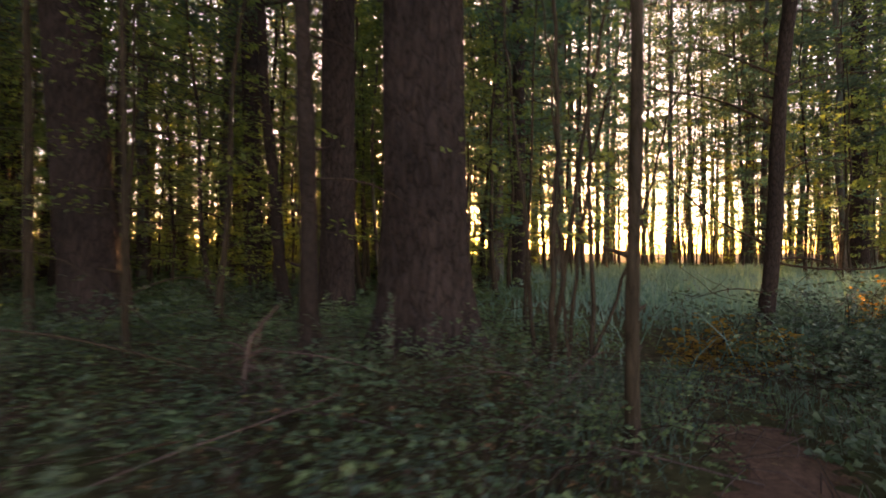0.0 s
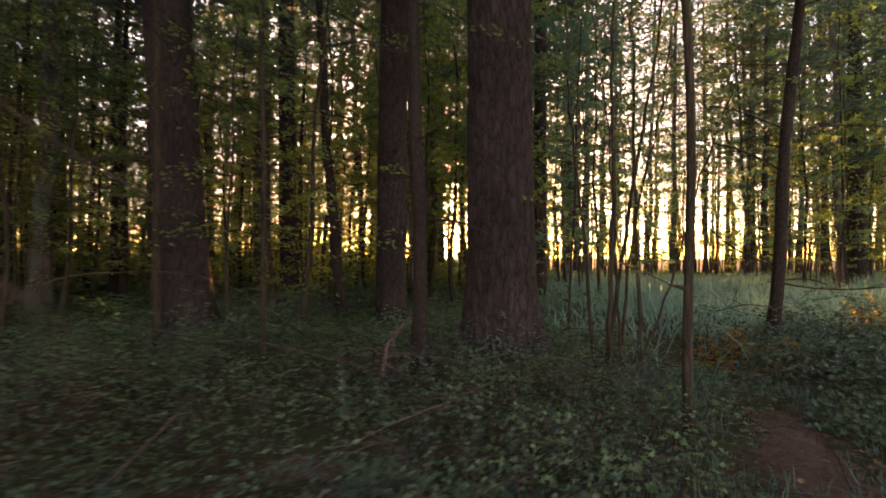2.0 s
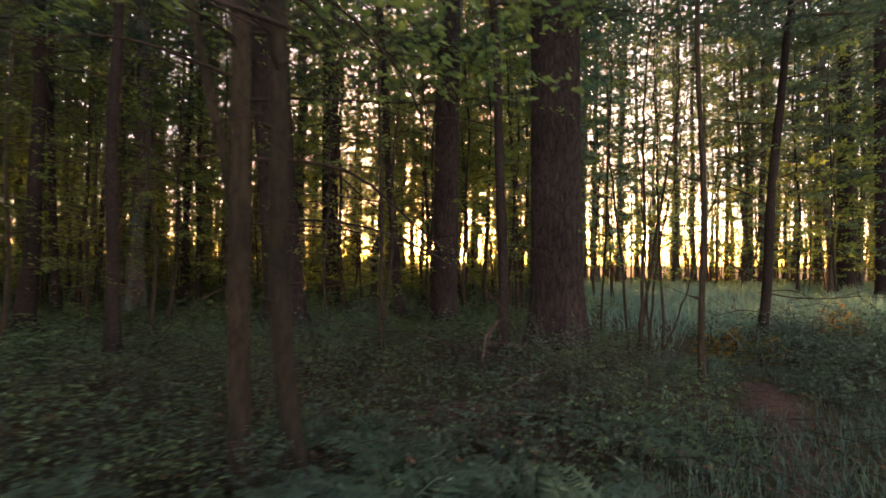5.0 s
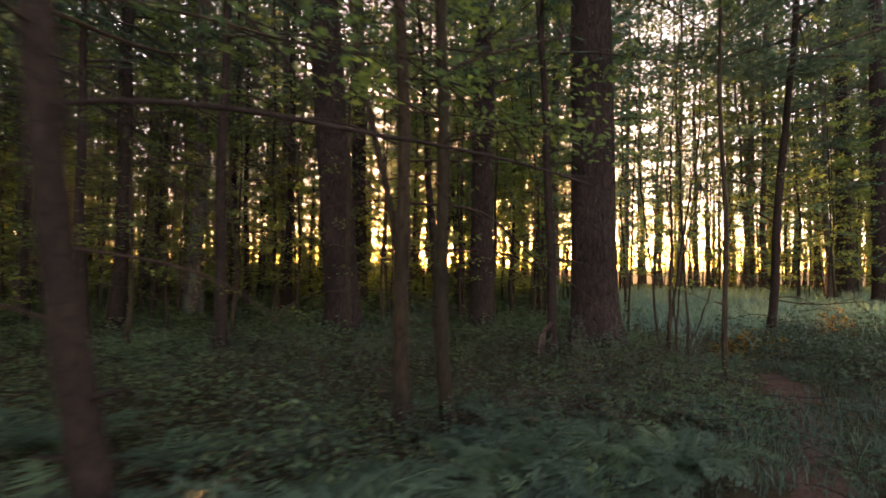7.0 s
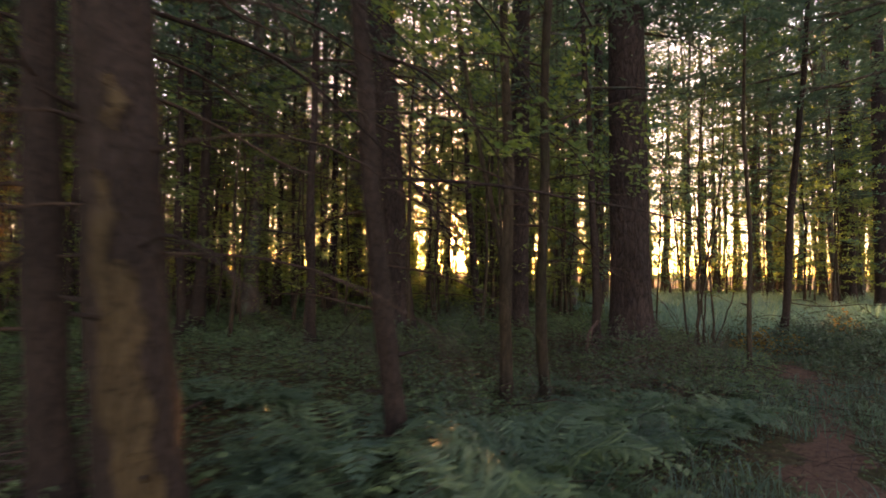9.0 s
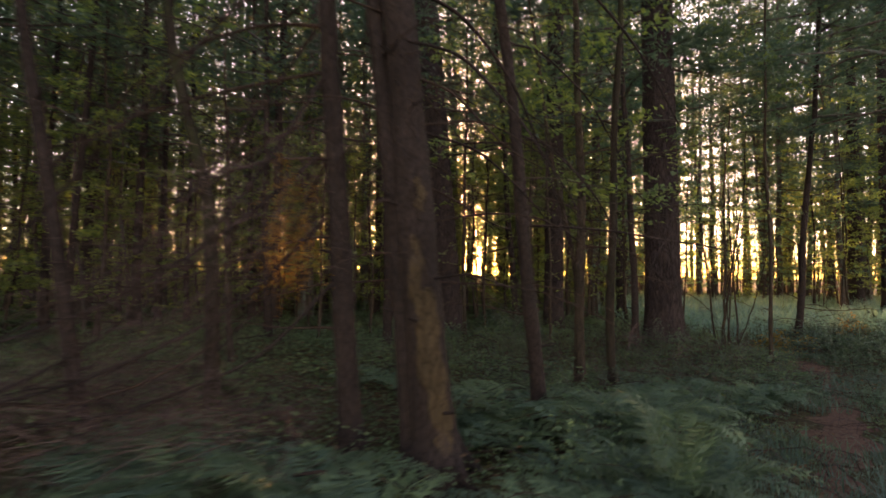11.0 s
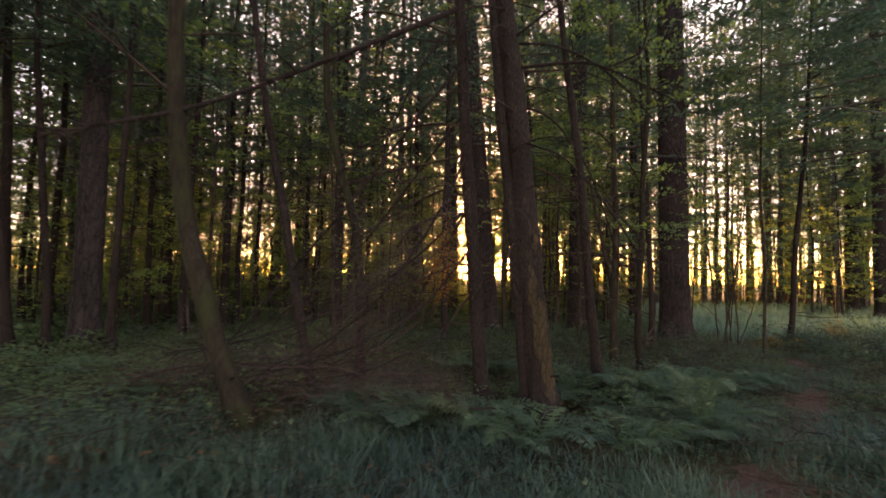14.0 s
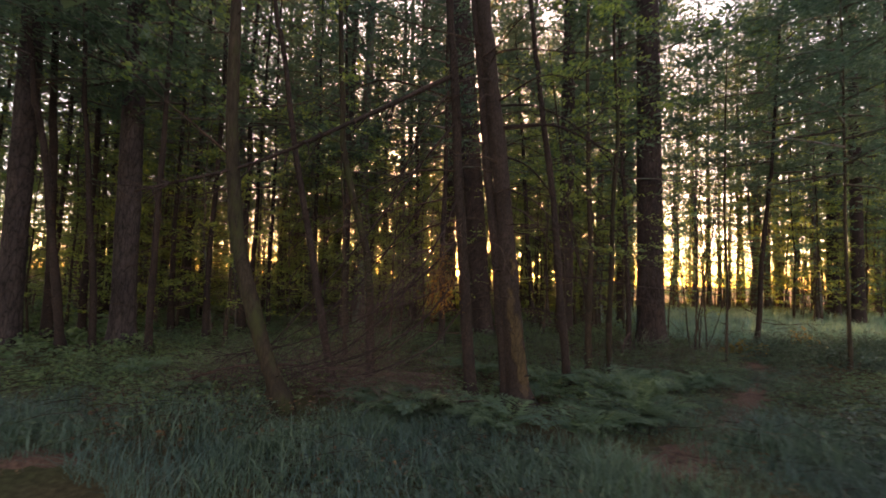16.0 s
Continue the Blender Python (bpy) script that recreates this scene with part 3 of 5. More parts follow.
# the pair of spruces with a bare patch, and their slim neighbour
young_tree("spruce_tree", -4.08, -2.62, 0.25, 11.0, (-0.104, 0.0), SPRUCE_BARK, 31, "spruce with purple-brown bark and a bare tan patch", wobble=0.012, knots=14,
           branches=[(2.85, (-0.6, -1, 0.1), 1.2, 0.1, 0.014), (2.4, (0.9, -0.4, -0.5), 1.0, 0.1, 0.012), (3.3, (1, 0.4, 0.2), 1.6, 0.2, 0.014), (2.1, (1, 0.6, 0.1), 1.3, 0.1, 0.01),
                     (1.75, (0.8, 0.5, -0.2), 0.9, 0.1, 0.009), (3.6, (0.9, -0.7, 0.3), 1.6, 0.2, 0.014), (1.3, (-1, -0.2, 0.0), 0.6, 0.05, 0.008), (4.2, (1, -0.3, 0.2), 1.8, 0.3, 0.014), (4.3, (-1, -0.6, 0.2), 1.8, 0.3, 0.014)] + ring_of(10, 1.4, 4.6, 1.3, 24, 0.008))
young_tree("spruce_tree", -4.215, -2.6, 0.13, 9.5, (-0.1, 0.0), SPRUCE_BARK, 32, "slim dark spruce leaning against its thicker neighbour", wobble=0.01, branches=ring_of(12, 1.0, 4.5, 1.1, 8, 0.008))
young_tree("spruce_tree", -4.615, -2.37, 0.155, 10.0, (-0.081, 0.0), SPRUCE_BARK, 33, "slim dark spruce with many dead drooping branches", wobble=0.012,
           branches=[(2.6, (-1, -0.2, -0.2), 2.0, 0.8, 0.014), (2.3, (-1, 0.3, -0.1), 1.8, 0.9, 0.012), (2.0, (-0.9, -0.6, -0.2), 1.8, 0.9, 0.012),
                     (2.9, (-1, 0.1, 0.0), 2.4, 1.2, 0.014), (1.5, (-1, -0.4, 0.0), 1.7, 0.7, 0.012), (1.2, (-1, 0.2, 0.0), 1.4, 0.5, 0.01), (3.8, (-1, -0.3, 0.2), 2.4, 0.9, 0.014), (4.2, (0.8, -0.9, 0.2), 1.8, 0.4, 0.012), (0.9, (-1, -0.1, 0.2), 1.0, 0.3, 0.01)] + ring_of(12, 1.2, 4.6, 1.3, 25, 0.008))
young_tree("young_tree", -6.52, -3.5, 0.165, 9.0, (-0.02, 0.0), MOSSY_BARK, 34, "curved tree with smooth grey-brown bark and mossy foot", bends=((0.55, -0.22, 0), (1.15, -0.41, 0), (1.67, -0.54, 0), (2.87, -0.62, 0), (9, -0.55, 0)), wobble=0.01,
           branches=[(2.5, (-1, -0.4, 0.9), 1.5, 0.0, 0.014), (2.2, (-1, 0.2, 0.0), 1.3, 0.1, 0.01), (3.0, (0.8, 0.4, 0.4), 1.2, 0.0, 0.01)], leafy=16, leafy_from=3.0)
young_tree("young_tree", -6.28, -2.47, 0.1, 8.0, (-0.195, 0.0), SPRUCE_BARK, 35, "thin leaning tree behind the fallen brash", leafy=12, leafy_from=3.2, branches=ring_of(5, 1.2, 3.5, 0.7, 9, 0.006))
young_tree("young_tree", -6.04, -1.34, 0.125, 9.0, (-0.03, 0.0), MOSSY_BARK, 36, "curved slim tree with greenish bark", bends=((1.2, 0, 0), (1.9, -0.06, 0), (2.6, -0.25, 0), (3.4, -0.4, 0), (9, -0.6, 0)), wobble=0.01, leafy=14, leafy_from=3.0)
young_tree("young_tree", -11.8, 0.29, 0.16, 10.0, (-0.181, 0.0), SPRUCE_BARK, 40, "slanting slim spruce with bare dead twigs", branches=ring_of(16, 0.8, 5, 1.1, 13), needled=5)
young_tree("young_tree", -11.42, 0.5, 0.13, 10.0, (-0.096, 0.0), SPRUCE_BARK, 41, "slim spruce with many bare dead twigs", branches=ring_of(16, 0.8, 5, 1.0, 14), needled=5)
young_tree("young_tree", -13.1, 1.5, 0.2, 11.0, (-0.05, 0.0), SPRUCE_BARK, 37, "slim spruce with short dead branches", branches=ring_of(10, 1.0, 5, 0.9, 10), leafy=10, leafy_from=5, needled=5)
young_tree("young_tree", -14.0, 3.6, 0.18, 11.0, (0.0, 0.0), SPRUCE_BARK, 38, "slim straight spruce with grey-brown bark", branches=ring_of(10, 1.0, 5, 0.9, 11), leafy=10, leafy_from=5, needled=5)
young_tree("young_tree", -10.5, 0.65, 0.14, 10.0, (0.01, 0.0), SPRUCE_BARK, 39, "slim straight spruce beside an old pine", branches=ring_of(10, 1.0, 5, 0.8, 12), leafy=10, leafy_from=4.5, needled=4.5)


def bare_patch(low, high, facing, spread_, seed):
    """Bare tan wood where the bark has peeled: a thin curved shell just proud of the trunk."""
    line = trunk_line(11.0, (-0.104, 0.0), (), 30, 0.012, 31)
    g = Geo()
    rows, cols = 26, 9
    v = []
    for i in range(rows):
        h = low + (high - low) * i / (rows - 1)
        half = spread_ * math.sin(math.pi * (i + 0.6) / rows) ** 0.5 * (0.85 + 0.15 * math.sin(i * 0.8 + seed))
        cx, cy = np.interp(h, line[:, 2], line[:, 0]), np.interp(h, line[:, 2], line[:, 1])
        for j in range(cols):
            t = facing + half * (2 * j / (cols - 1) - 1) + 0.12 * math.sin(i * 0.35 + seed) + 0.05 * math.sin(i * 1.3 + 2 * j)
            r = 0.1275 * (1 - 0.75 * h / 11) * (1 + 0.45 * math.exp(-h / 0.12)) * (1 + 0.05 * math.sin(h * 5 + 31) + 0.03 * math.sin(h * 13 + 31)) + 0.012
            v.append((cx + r * math.cos(t), cy + r * math.sin(t), h))
    f = [(i * cols + j, i * cols + j + 1, (i + 1) * cols + j + 1, (i + 1) * cols + j) for i in range(rows - 1) for j in range(cols - 1)]
    g.add(v, f)
    return g


bare_spruce = next(o for o in scene.objects if o.get("label", "").startswith("spruce with purple"))
for k, (low, high, facing, wide) in enumerate(((0.34, 1.12, -1.3, 0.68), (0.9, 1.42, -1.7, 0.38), (0.16, 0.5, -1.0, 0.42), (1.55, 1.75, -1.2, 0.25))):
    part("bare_patch", bare_patch(low, high, facing, wide, k), BARE_WOOD, bare_spruce, "bare tan wood where the bark has peeled")


def limb(points, radius, seed, parent, twigs=16):
    """A long dead limb through given points, relative to its tree, with brushy twigs."""
    p = np.array(points, float)
    t = np.linspace(0, len(p) - 1, 22)
    q = np.stack([np.interp(t, np.arange(len(p)), p[:, k]) for k in range(3)], 1)
    for _ in range(4):
        q[1:-1] = (q[:-2] + 2 * q[1:-1] + q[2:]) / 4
    g = Geo()
    g.tube(q, np.linspace(radius, radius * 0.35, 22), 7)
    r = np.random.default_rng(seed)
    along = q[-1] - q[0]
    along = along / np.linalg.norm(along)
    for k in range(twigs):
        i = r.integers(5, 21)
        g.tube(bough(q[i], along * 0.8 + r.normal(0, 0.5, 3), r.uniform(0.15, 0.6), r.uniform(0, 0.15), r.integers(9999), 5), np.linspace(radius * 0.3, 0.0015, 5), 4)
    part("branch", g, SPRUCE_BARK, parent)


slim_spruce = next(o for o in scene.objects if o.get("label", "").startswith("slim dark spruce with many"))
limb([(-0.36, -0.02, 4.1), (-1.25, -0.55, 3.42), (-2.36, -1.1, 2.66), (-3.3, -1.5, 2.3)], 0.034, 1, slim_spruce, 30)
limb([(-0.3, -0.02, 3.5), (-0.7, -0.3, 2.9), (-1.2, -0.5, 2.1), (-1.9, -0.6, 1.2), (-2.4, -0.6, 0.6)], 0.017, 2, slim_spruce, 22)
limb([(-0.22, -0.02, 2.6), (-0.5, -0.3, 1.9), (-1.0, -0.5, 1.1), (-1.6, -0.7, 0.62), (-2.4, -0.8, 0.5)], 0.016, 3, slim_spruce, 22)
limb([(-0.18, 0.0, 2.1), (-0.45, 0.15, 1.6), (-0.8, 0.2, 0.9), (-1.3, 0.2, 0.4)], 0.012, 4, slim_spruce, 16)
limb([(-0.25, -0.1, 2.0), (-0.7, -0.3, 1.5), (-1.3, -0.5, 1.05), (-2.1, -0.6, 0.75), (-2.9, -0.55, 0.62)], 0.015, 7, slim_spruce, 24)
limb([(-0.2, -0.1, 1.6), (-0.6, -0.4, 1.05), (-1.2, -0.7, 0.7), (-2.0, -0.9, 0.5)], 0.013, 8, slim_spruce, 24)
limb([(-0.15, -0.05, 1.2), (-0.5, -0.3, 0.75), (-1.1, -0.6, 0.5), (-1.8, -0.7, 0.42)], 0.012, 9, slim_spruce, 24)
limb([(-0.3, 0.1, 3.0), (-0.9, 0.2, 2.2), (-1.5, 0.1, 1.35), (-2.2, -0.1, 0.8), (-3.0, -0.3, 0.5)], 0.014, 10, slim_spruce, 24)
for k in range(6):
    t = k * 1.05 + 0.3
    root = Geo()
    reach = 0.3 + 0.07 * math.sin(k * 2.3)
    s_ = np.linspace(0, 1, 7)
    root.tube(np.stack([(0.07 + reach * s_) * np.cos(t + 0.25 * s_ ** 2), (0.07 + reach * s_) * np.sin(t + 0.25 * s_ ** 2), 0.24 * (1 - s_) ** 2 - 0.03 * s_], 1), np.linspace(0.062, 0.016, 7), 8)
    part("root", root, SPRUCE_BARK, bare_spruce)
limb([(-0.37, 0.0, 3.32), (0.3, -0.25, 3.3), (0.6, -0.4, 3.1), (1.1, -0.52, 2.78)], 0.02, 5, bare_spruce, 10)
limb([(0.5, -0.36, 3.2), (0.75, -0.42, 3.3), (0.85, -0.42, 3.75)], 0.012, 6, bare_spruce, 5)
limb([(-0.3, 0.05, 3.0), (0.1, 0.25, 2.95), (0.5, 0.4, 2.5), (0.75, 0.5, 1.9), (0.9, 0.55, 1.4)], 0.014, 11, bare_spruce, 16)
limb([(-0.26, -0.05, 2.6), (0.1, -0.3, 2.4), (0.4, -0.45, 2.0), (0.7, -0.5, 1.5)], 0.011, 12, bare_spruce, 12)
limb([(-0.2, 0.1, 2.1), (0.25, 0.4, 2.05), (0.7, 0.7, 1.7), (1.1, 0.9, 1.2)], 0.011, 13, bare_spruce, 14)
limb([(-0.38, 0.05, 3.6), (0.2, 0.35, 3.75), (0.8, 0.5, 3.5), (1.4, 0.6, 2.9), (1.7, 0.6, 2.3)], 0.016, 14, bare_spruce, 18)
limb([(-0.12, 0.0, 1.15), (0.15, -0.25, 1.2), (0.4, -0.4, 1.12)], 0.01, 15, bare_spruce, 6)
limb([(-0.3, 0.0, 3.9), (-0.8, -0.3, 3.8), (-1.2, -0.5, 3.1), (-1.5, -0.6, 2.3)], 0.015, 16, bare_spruce, 18)


def dry_sprays(tree, base):
    """Drooping twigs that still carry their dry needles."""
    r = np.random.default_rng(88)
    wood, dry = Geo(), Geo()
    for k in range(36):
        c = np.array((r.uniform(-5.1, -4.84), r.uniform(-2.75, -2.2), r.uniform(1.45, 2.05))) - base
        p = bough(c, (r.normal(-0.3, 0.3), r.normal(-0.1, 0.3), -0.8), r.uniform(0.25, 0.55), 0.0, 900 + k, 7, 0.2)
        wood.tube(p, np.linspace(0.003, 0.001, 7), 3)
        i = r.integers(0, 7, 36)
        way = np.gradient(p, axis=0)[i] * 12 + r.normal(0, 0.7, (36, 3))
        ln = r.uniform(0.02, 0.045, 36)
        dry.needles(p[i] + r.normal(0, 0.02, (36, 3)), way, r.normal(0, 1, (36, 3)), ln, ln * 0.16)
    part("brushwood", wood, DEAD_TWIG, tree, kind="stuff")
    part("dry_needles", dry, DRY_NEEDLE, tree, "dry orange needles on dead drooping twigs", kind="stuff")


dry_sprays(slim_spruce, np.array(slim_spruce.matrix_basis.translation))


def leafy_branch(tree, start, way, length, seed, count=110):
    """A low living limb with its leaves, as part of a tree."""
    wood, leaves_ = Geo(), Geo()
    spray(leaves_, wood, start, way, length, 0.12, seed, 0.055, count, 0.009)
    limb_ = part("branch", wood, YOUNG_BARK, tree)
    part("foliage", leaves_, LEAF_UNDER, limb_, kind="stuff")


forked = next(o for o in scene.objects if o.get("label", "").startswith("slim forked tree"))
mossy = next(o for o in scene.objects if o.get("label", "").startswith("slim dark tree with green moss"))
leaning = next(o for o in scene.objects if o.get("label", "").startswith("leaning slim tree"))
low = leaning.matrix_basis.translation.z
limb([(-0.2, -0.1, 1.7 - low), (0.05, -0.22, 1.68 - low), (0.32, -0.27, 1.66 - low), (0.6, -0.27, 1.63 - low), (0.83, -0.26, 1.58 - low), (1.1, -0.16, 1.57 - low), (1.42, 0.02, 1.54 - low), (1.6, 0.1, 1.5 - low)], 0.011, 20, leaning, 9)
limb([(-0.28, -0.12, 2.3), (0.1, 0.1, 2.25), (0.5, 0.25, 1.85), (0.75, 0.3, 1.4)], 0.011, 17, leaning, 12)
limb([(-0.36, -0.15, 3.0), (0.0, 0.2, 3.1), (0.5, 0.5, 2.8), (0.9, 0.7, 2.2)], 0.012, 18, leaning, 14)
limb([(-0.1, -0.12, 2.6), (0.4, -0.05, 2.6), (0.8, 0.0, 2.2), (1.0, 0.0, 1.7)], 0.01, 19, forked, 12)
leafy_branch(forked, (0.0, -0.1, 2.0), (1, -0.15, 0.05), 1.3, 5)
leafy_branch(forked, (0.0, -0.12, 2.35), (0.9, 0.3, 0.1), 1.2, 6)
leafy_branch(mossy, (-0.06, -0.22, 2.05), (0.9, -0.5, 0.1), 1.0, 7, 80)
leafy_branch(leaning, (-0.2, -0.1, 1.95), (1, 0.35, 0.1), 1.2, 8)
leafy_branch(leaning, (-0.22, -0.12, 2.2), (-0.8, 0.6, 0.1), 1.1, 9)


def hazel_clump(x, y):
    """Thin stems that fan out from one foot."""
    bush = place("sapling_clump", x, y, "clump of thin bare saplings fanning out from one root", "sapling")
    for k, (dx, dy, h, r) in enumerate(((-0.05, 0.1, 3.6, 0.018), (0.03, -0.05, 4.2, 0.023), (0.13, 0.02, 3.9, 0.021), (0.2, 0.1, 3.2, 0.016), (-0.11, -0.05, 3.0, 0.013), (0.07, 0.15, 4.4, 0.018), (0.27, -0.1, 2.6, 0.012))):
        line = trunk_line(h, (dx, dy), (), 22, 0.035, 70 + k)
        line[1:, :2] += rng.normal(0, 0.009, (22, 2))
        line[:, 0] += (k - 3) * 0.06
        g = Geo()
        g.tube(line, np.linspace(r, r * 0.3, len(line)), 7)
        stem = part("stem", g, YOUNG_BARK, bush)
        rr = np.random.default_rng(k)
        wood, crown = Geo(), Geo()
        for i in range(5):
            c = line[7 + 3 * i]
            t = rr.uniform(0, 6.28)
            spray(crown, wood, c, (math.cos(t), math.sin(t), 0.5), rr.uniform(0.3, 0.7), 0.1, rr.integers(9999), 0.06, 16, 0.004)
        part("branchwork", wood, YOUNG_BARK, stem, kind="stuff")
        part("leaves", crown, LEAF_UNDER, stem, kind="stuff")


hazel_clump(0.85, 3.15)

# ---- the wood further off ----
KEEP = [(-0.07, 3.7), (-4.11, 5.75), (-1.38, 6.7), (16, 18.8), (-11.7, 1.7), (-4.97, 12.9), (1.75, 11), (13.9, 14.6), (-0.82, 3.3), (-5.13, 3), (-7.67, 4.1), (-2.39, 7.15), (-3.73, 4.42), (-13.1, 1.5), (-14, 3.6), (-10.5, 0.65)]


def in_meadow(x, y):
    return x > 1.2 + 0.22 * (y - 4) and y > 3.2 and (y < 22 + 1.5 * math.sin(x * 0.7) if x < 0.72 * y + 0.5 else y < 14.5 + math.sin(x)) and x < 22


def in_view(x, y, slack=0.0):
    return y > -5 and abs(x + 4.9) < 0.95 * (y + 8.4) + 1 + slack


def near_zone(x, y):
    """The ground whose trees are set one by one."""
    return (-9.2 < x < 5.5 and -9.5 < y < 7.6) or (-6.2 < x < 1.4 and y < 9.0) or (x < -8 and y < -0.5 and y > -9.5 and x > -13.5) or (5.4 < x < 12 and -9 < y < 4)


def scatter(count, lo, hi, gap, seed, test):
    r = np.random.default_rng(seed)
    got = []
    tries = 0
    while len(got) < count and tries < count * 60:
        tries += 1
        x, y = r.uniform(lo[0], hi[0]), r.uniform(lo[1], hi[1])
        if not test(x, y):
            continue
        if any((x - a) ** 2 + (y - b) ** 2 < gap * gap for a, b in got) or any((x - a) ** 2 + (y - b) ** 2 < 1.1 for a, b in KEEP):
            continue
        got.append((x, y))
    return got


def grid_spots(lo, hi, step, seed, test):
    r = np.random.default_rng(seed)
    out = []
    for x in np.arange(lo[0], hi[0], step):
        for y in np.arange(lo[1], hi[1], step):
            px, py = x + r.uniform(-0.4, 0.4) * step, y + r.uniform(-0.4, 0.4) * step
            if test(px, py):
                out.append((px, py))
    return out


def sun_lane(x, y, half=0.35):
    """The narrow gaps in the wood through which the low sun comes."""
    return y > 7.5 and any(abs(x - c - 0.0367 * y) < half for c in (-4.93, -2.95, -1.08))


def off_lane(spots, half):
    """Steps the leafy trees back from the lane that lights the dry needles."""
    return [(x + (half if x > c else -half) - (x - c) if y > 7.5 and abs(x - c) < half else x, y) for x, y in spots for c in (-4.93 + 0.0367 * y,)]


def aside(x, y):
    """Steps a tree out of the two lanes of low light that fall on the meadow."""
    return x + 1.0 if y > 11 and any(abs(x - c - 0.0367 * y) < 0.5 for c in (1.4, 4.48)) else x


def spread(makers, spots, seed, low=0.85, high=1.15):
    """The first spots take the built trees, the rest take turned copies of them."""
    r = np.random.default_rng(seed)
    made = []
    for k, (x, y) in enumerate(spots):
        x = aside(x, y)
        s, turn = r.uniform(low, high), r.uniform(0, 360)
        if k < len(makers):
            ob = makers[k](x, y)
            made.append(ob)
        else:
            ob = made[r.integers(len(made))]
            copy_thing(ob, pose(x, y, z_at(x, y), r.normal(0, 1.2), r.normal(0, 1.2), turn) @ Matrix.Scale(s, 4))


def wood_pine(seed):
    def make(x, y):
        r = np.random.default_rng(seed)
        d, h = r.uniform(0.2, 0.36), r.uniform(20, 25)
        tree = place("pine_tree", x, y, "tall slender pine in the depth of the wood", "tree", "pines of the wood")
        line = trunk_line(h, (r.normal(0, 0.012), r.normal(0, 0.012)), (), 14, 0.05, seed)
        g = round_trunk(line, d, 10, 0.7, 0, seed)
        part("trunk", g, HAZE_BARK, tree)
        wood = Geo()
        for k in range(14):
            hh = 1.5 + 5 * k / 14
            t = k * 2.4
            c = (np.interp(hh, line[:, 2], line[:, 0]), np.interp(hh, line[:, 2], line[:, 1]), hh)
            wood.tube(bough(c, (math.cos(t), math.sin(t), 0.15), r.uniform(0.6, 1.5), 0.25, seed * 99 + k, 5)[::2], np.linspace(0.012, 0.004, 3), 3)
        part("dead_wood", wood, DEAD_TWIG, tree, kind="stuff")
        add_pine_crown(tree, (0, 0), r.uniform(4.0, 7.5), h, 2.9, seed, 40, 80, 0.235, 0.42, 0.33)
        return tree
    return make


def under_tree(seed, height, sprays, start, leaf=0.085, leaves=62, reach=1.0, fine=False, mat=LEAF_UNDER):
    def make(x, y):
        r = np.random.default_rng(seed)
        tree = place("understorey_tree", x, y, "slim leafy young tree of the understorey", "tree", "understorey trees")
        line = trunk_line(height, (r.normal(0, 0.03), r.normal(0, 0.03)), (), 12, 0.05, seed)
        part("trunk", round_trunk(line, r.uniform(0.05, 0.1), 8, 0.8, 0, seed), YOUNG_BARK, tree)
        wood, crown = Geo(), Geo()
        for k in range(sprays):
            h = start + (height - start) * (k + 0.5) / sprays
            c = (np.interp(h, line[:, 2], line[:, 0]), np.interp(h, line[:, 2], line[:, 1]), h)
            t = k * 2.4 + r.uniform(-0.5, 0.5)
            spray(crown, wood, c, (math.cos(t), math.sin(t), r.uniform(-0.05, 0.4)), reach * r.uniform(0.8, 1.7) * (1.15 - 0.5 * h / height), r.uniform(0.05, 0.4), r.integers(9999), leaf, leaves, 0.007, fine)
        part("branchwork", wood, YOUNG_BARK, tree, kind="stuff")
        part("crown", crown, mat, tree, kind="stuff")
        return tree
    return make


pines = scatter(128, (-40, 7), (38, 46), 2.2, 21, lambda x, y: in_view(x, y) and not near_zone(x, y) and not in_meadow(x, y) and not sun_lane(x, y, 0.42))
pines = [(x + 0.15 * y if 0.33 < x / y < 0.47 and y > 20 and k % 2 else x, y) for k, (x, y) in enumerate(pines)]
spread([wood_pine(200 + k) for k in range(6)], pines, 1)
beyond = scatter(28, (3, 22), (36, 38), 1.9, 27, lambda x, y: in_view(x, y) and not in_meadow(x, y) and x > 0.1 * y)
beyond = [(x + 0.15 * y if 0.33 < x / y < 0.47 and k % 2 else x, y) for k, (x, y) in enumerate(beyond)]
beyond_model = [o for o in scene.objects if o.get("group", "") == "pines of the wood"][:6]
r_far = np.random.default_rng(12)
for k, (bx, by) in enumerate(beyond):
    copy_thing(beyond_model[k % 6], pose(aside(bx, by), by, z_at(bx, by), 0, 0, r_far.uniform(0, 360)) @ Matrix.Scale(r_far.uniform(0.95, 1.2), 4))
near_leaf = scatter(56, (-20, 2), (16, 17), 1.2, 22, lambda x, y: in_view(x, y) and not near_zone(x, y) and not in_meadow(x, y) and not sun_lane(x, y, 0.9) and (x < 0.1 * y or x > 0.7 * y))
spread([under_tree(300 + k, 5.0 + 0.7 * k, 28 + 2 * k, 0.4 + 0.12 * k, 0.088, 108, 1.4) for k in range(5)], off_lane(near_leaf, 1.7), 2)
far_leaf = scatter(165, (-36, 13), (30, 36), 1.8, 24, lambda x, y: in_view(x, y) and not in_meadow(x, y) and not sun_lane(x, y, 1.25) and (x < 0.12 * y or x > 0.8 * y or (y > 27 and math.sin(x * 2.1 + y) > 0.1)))
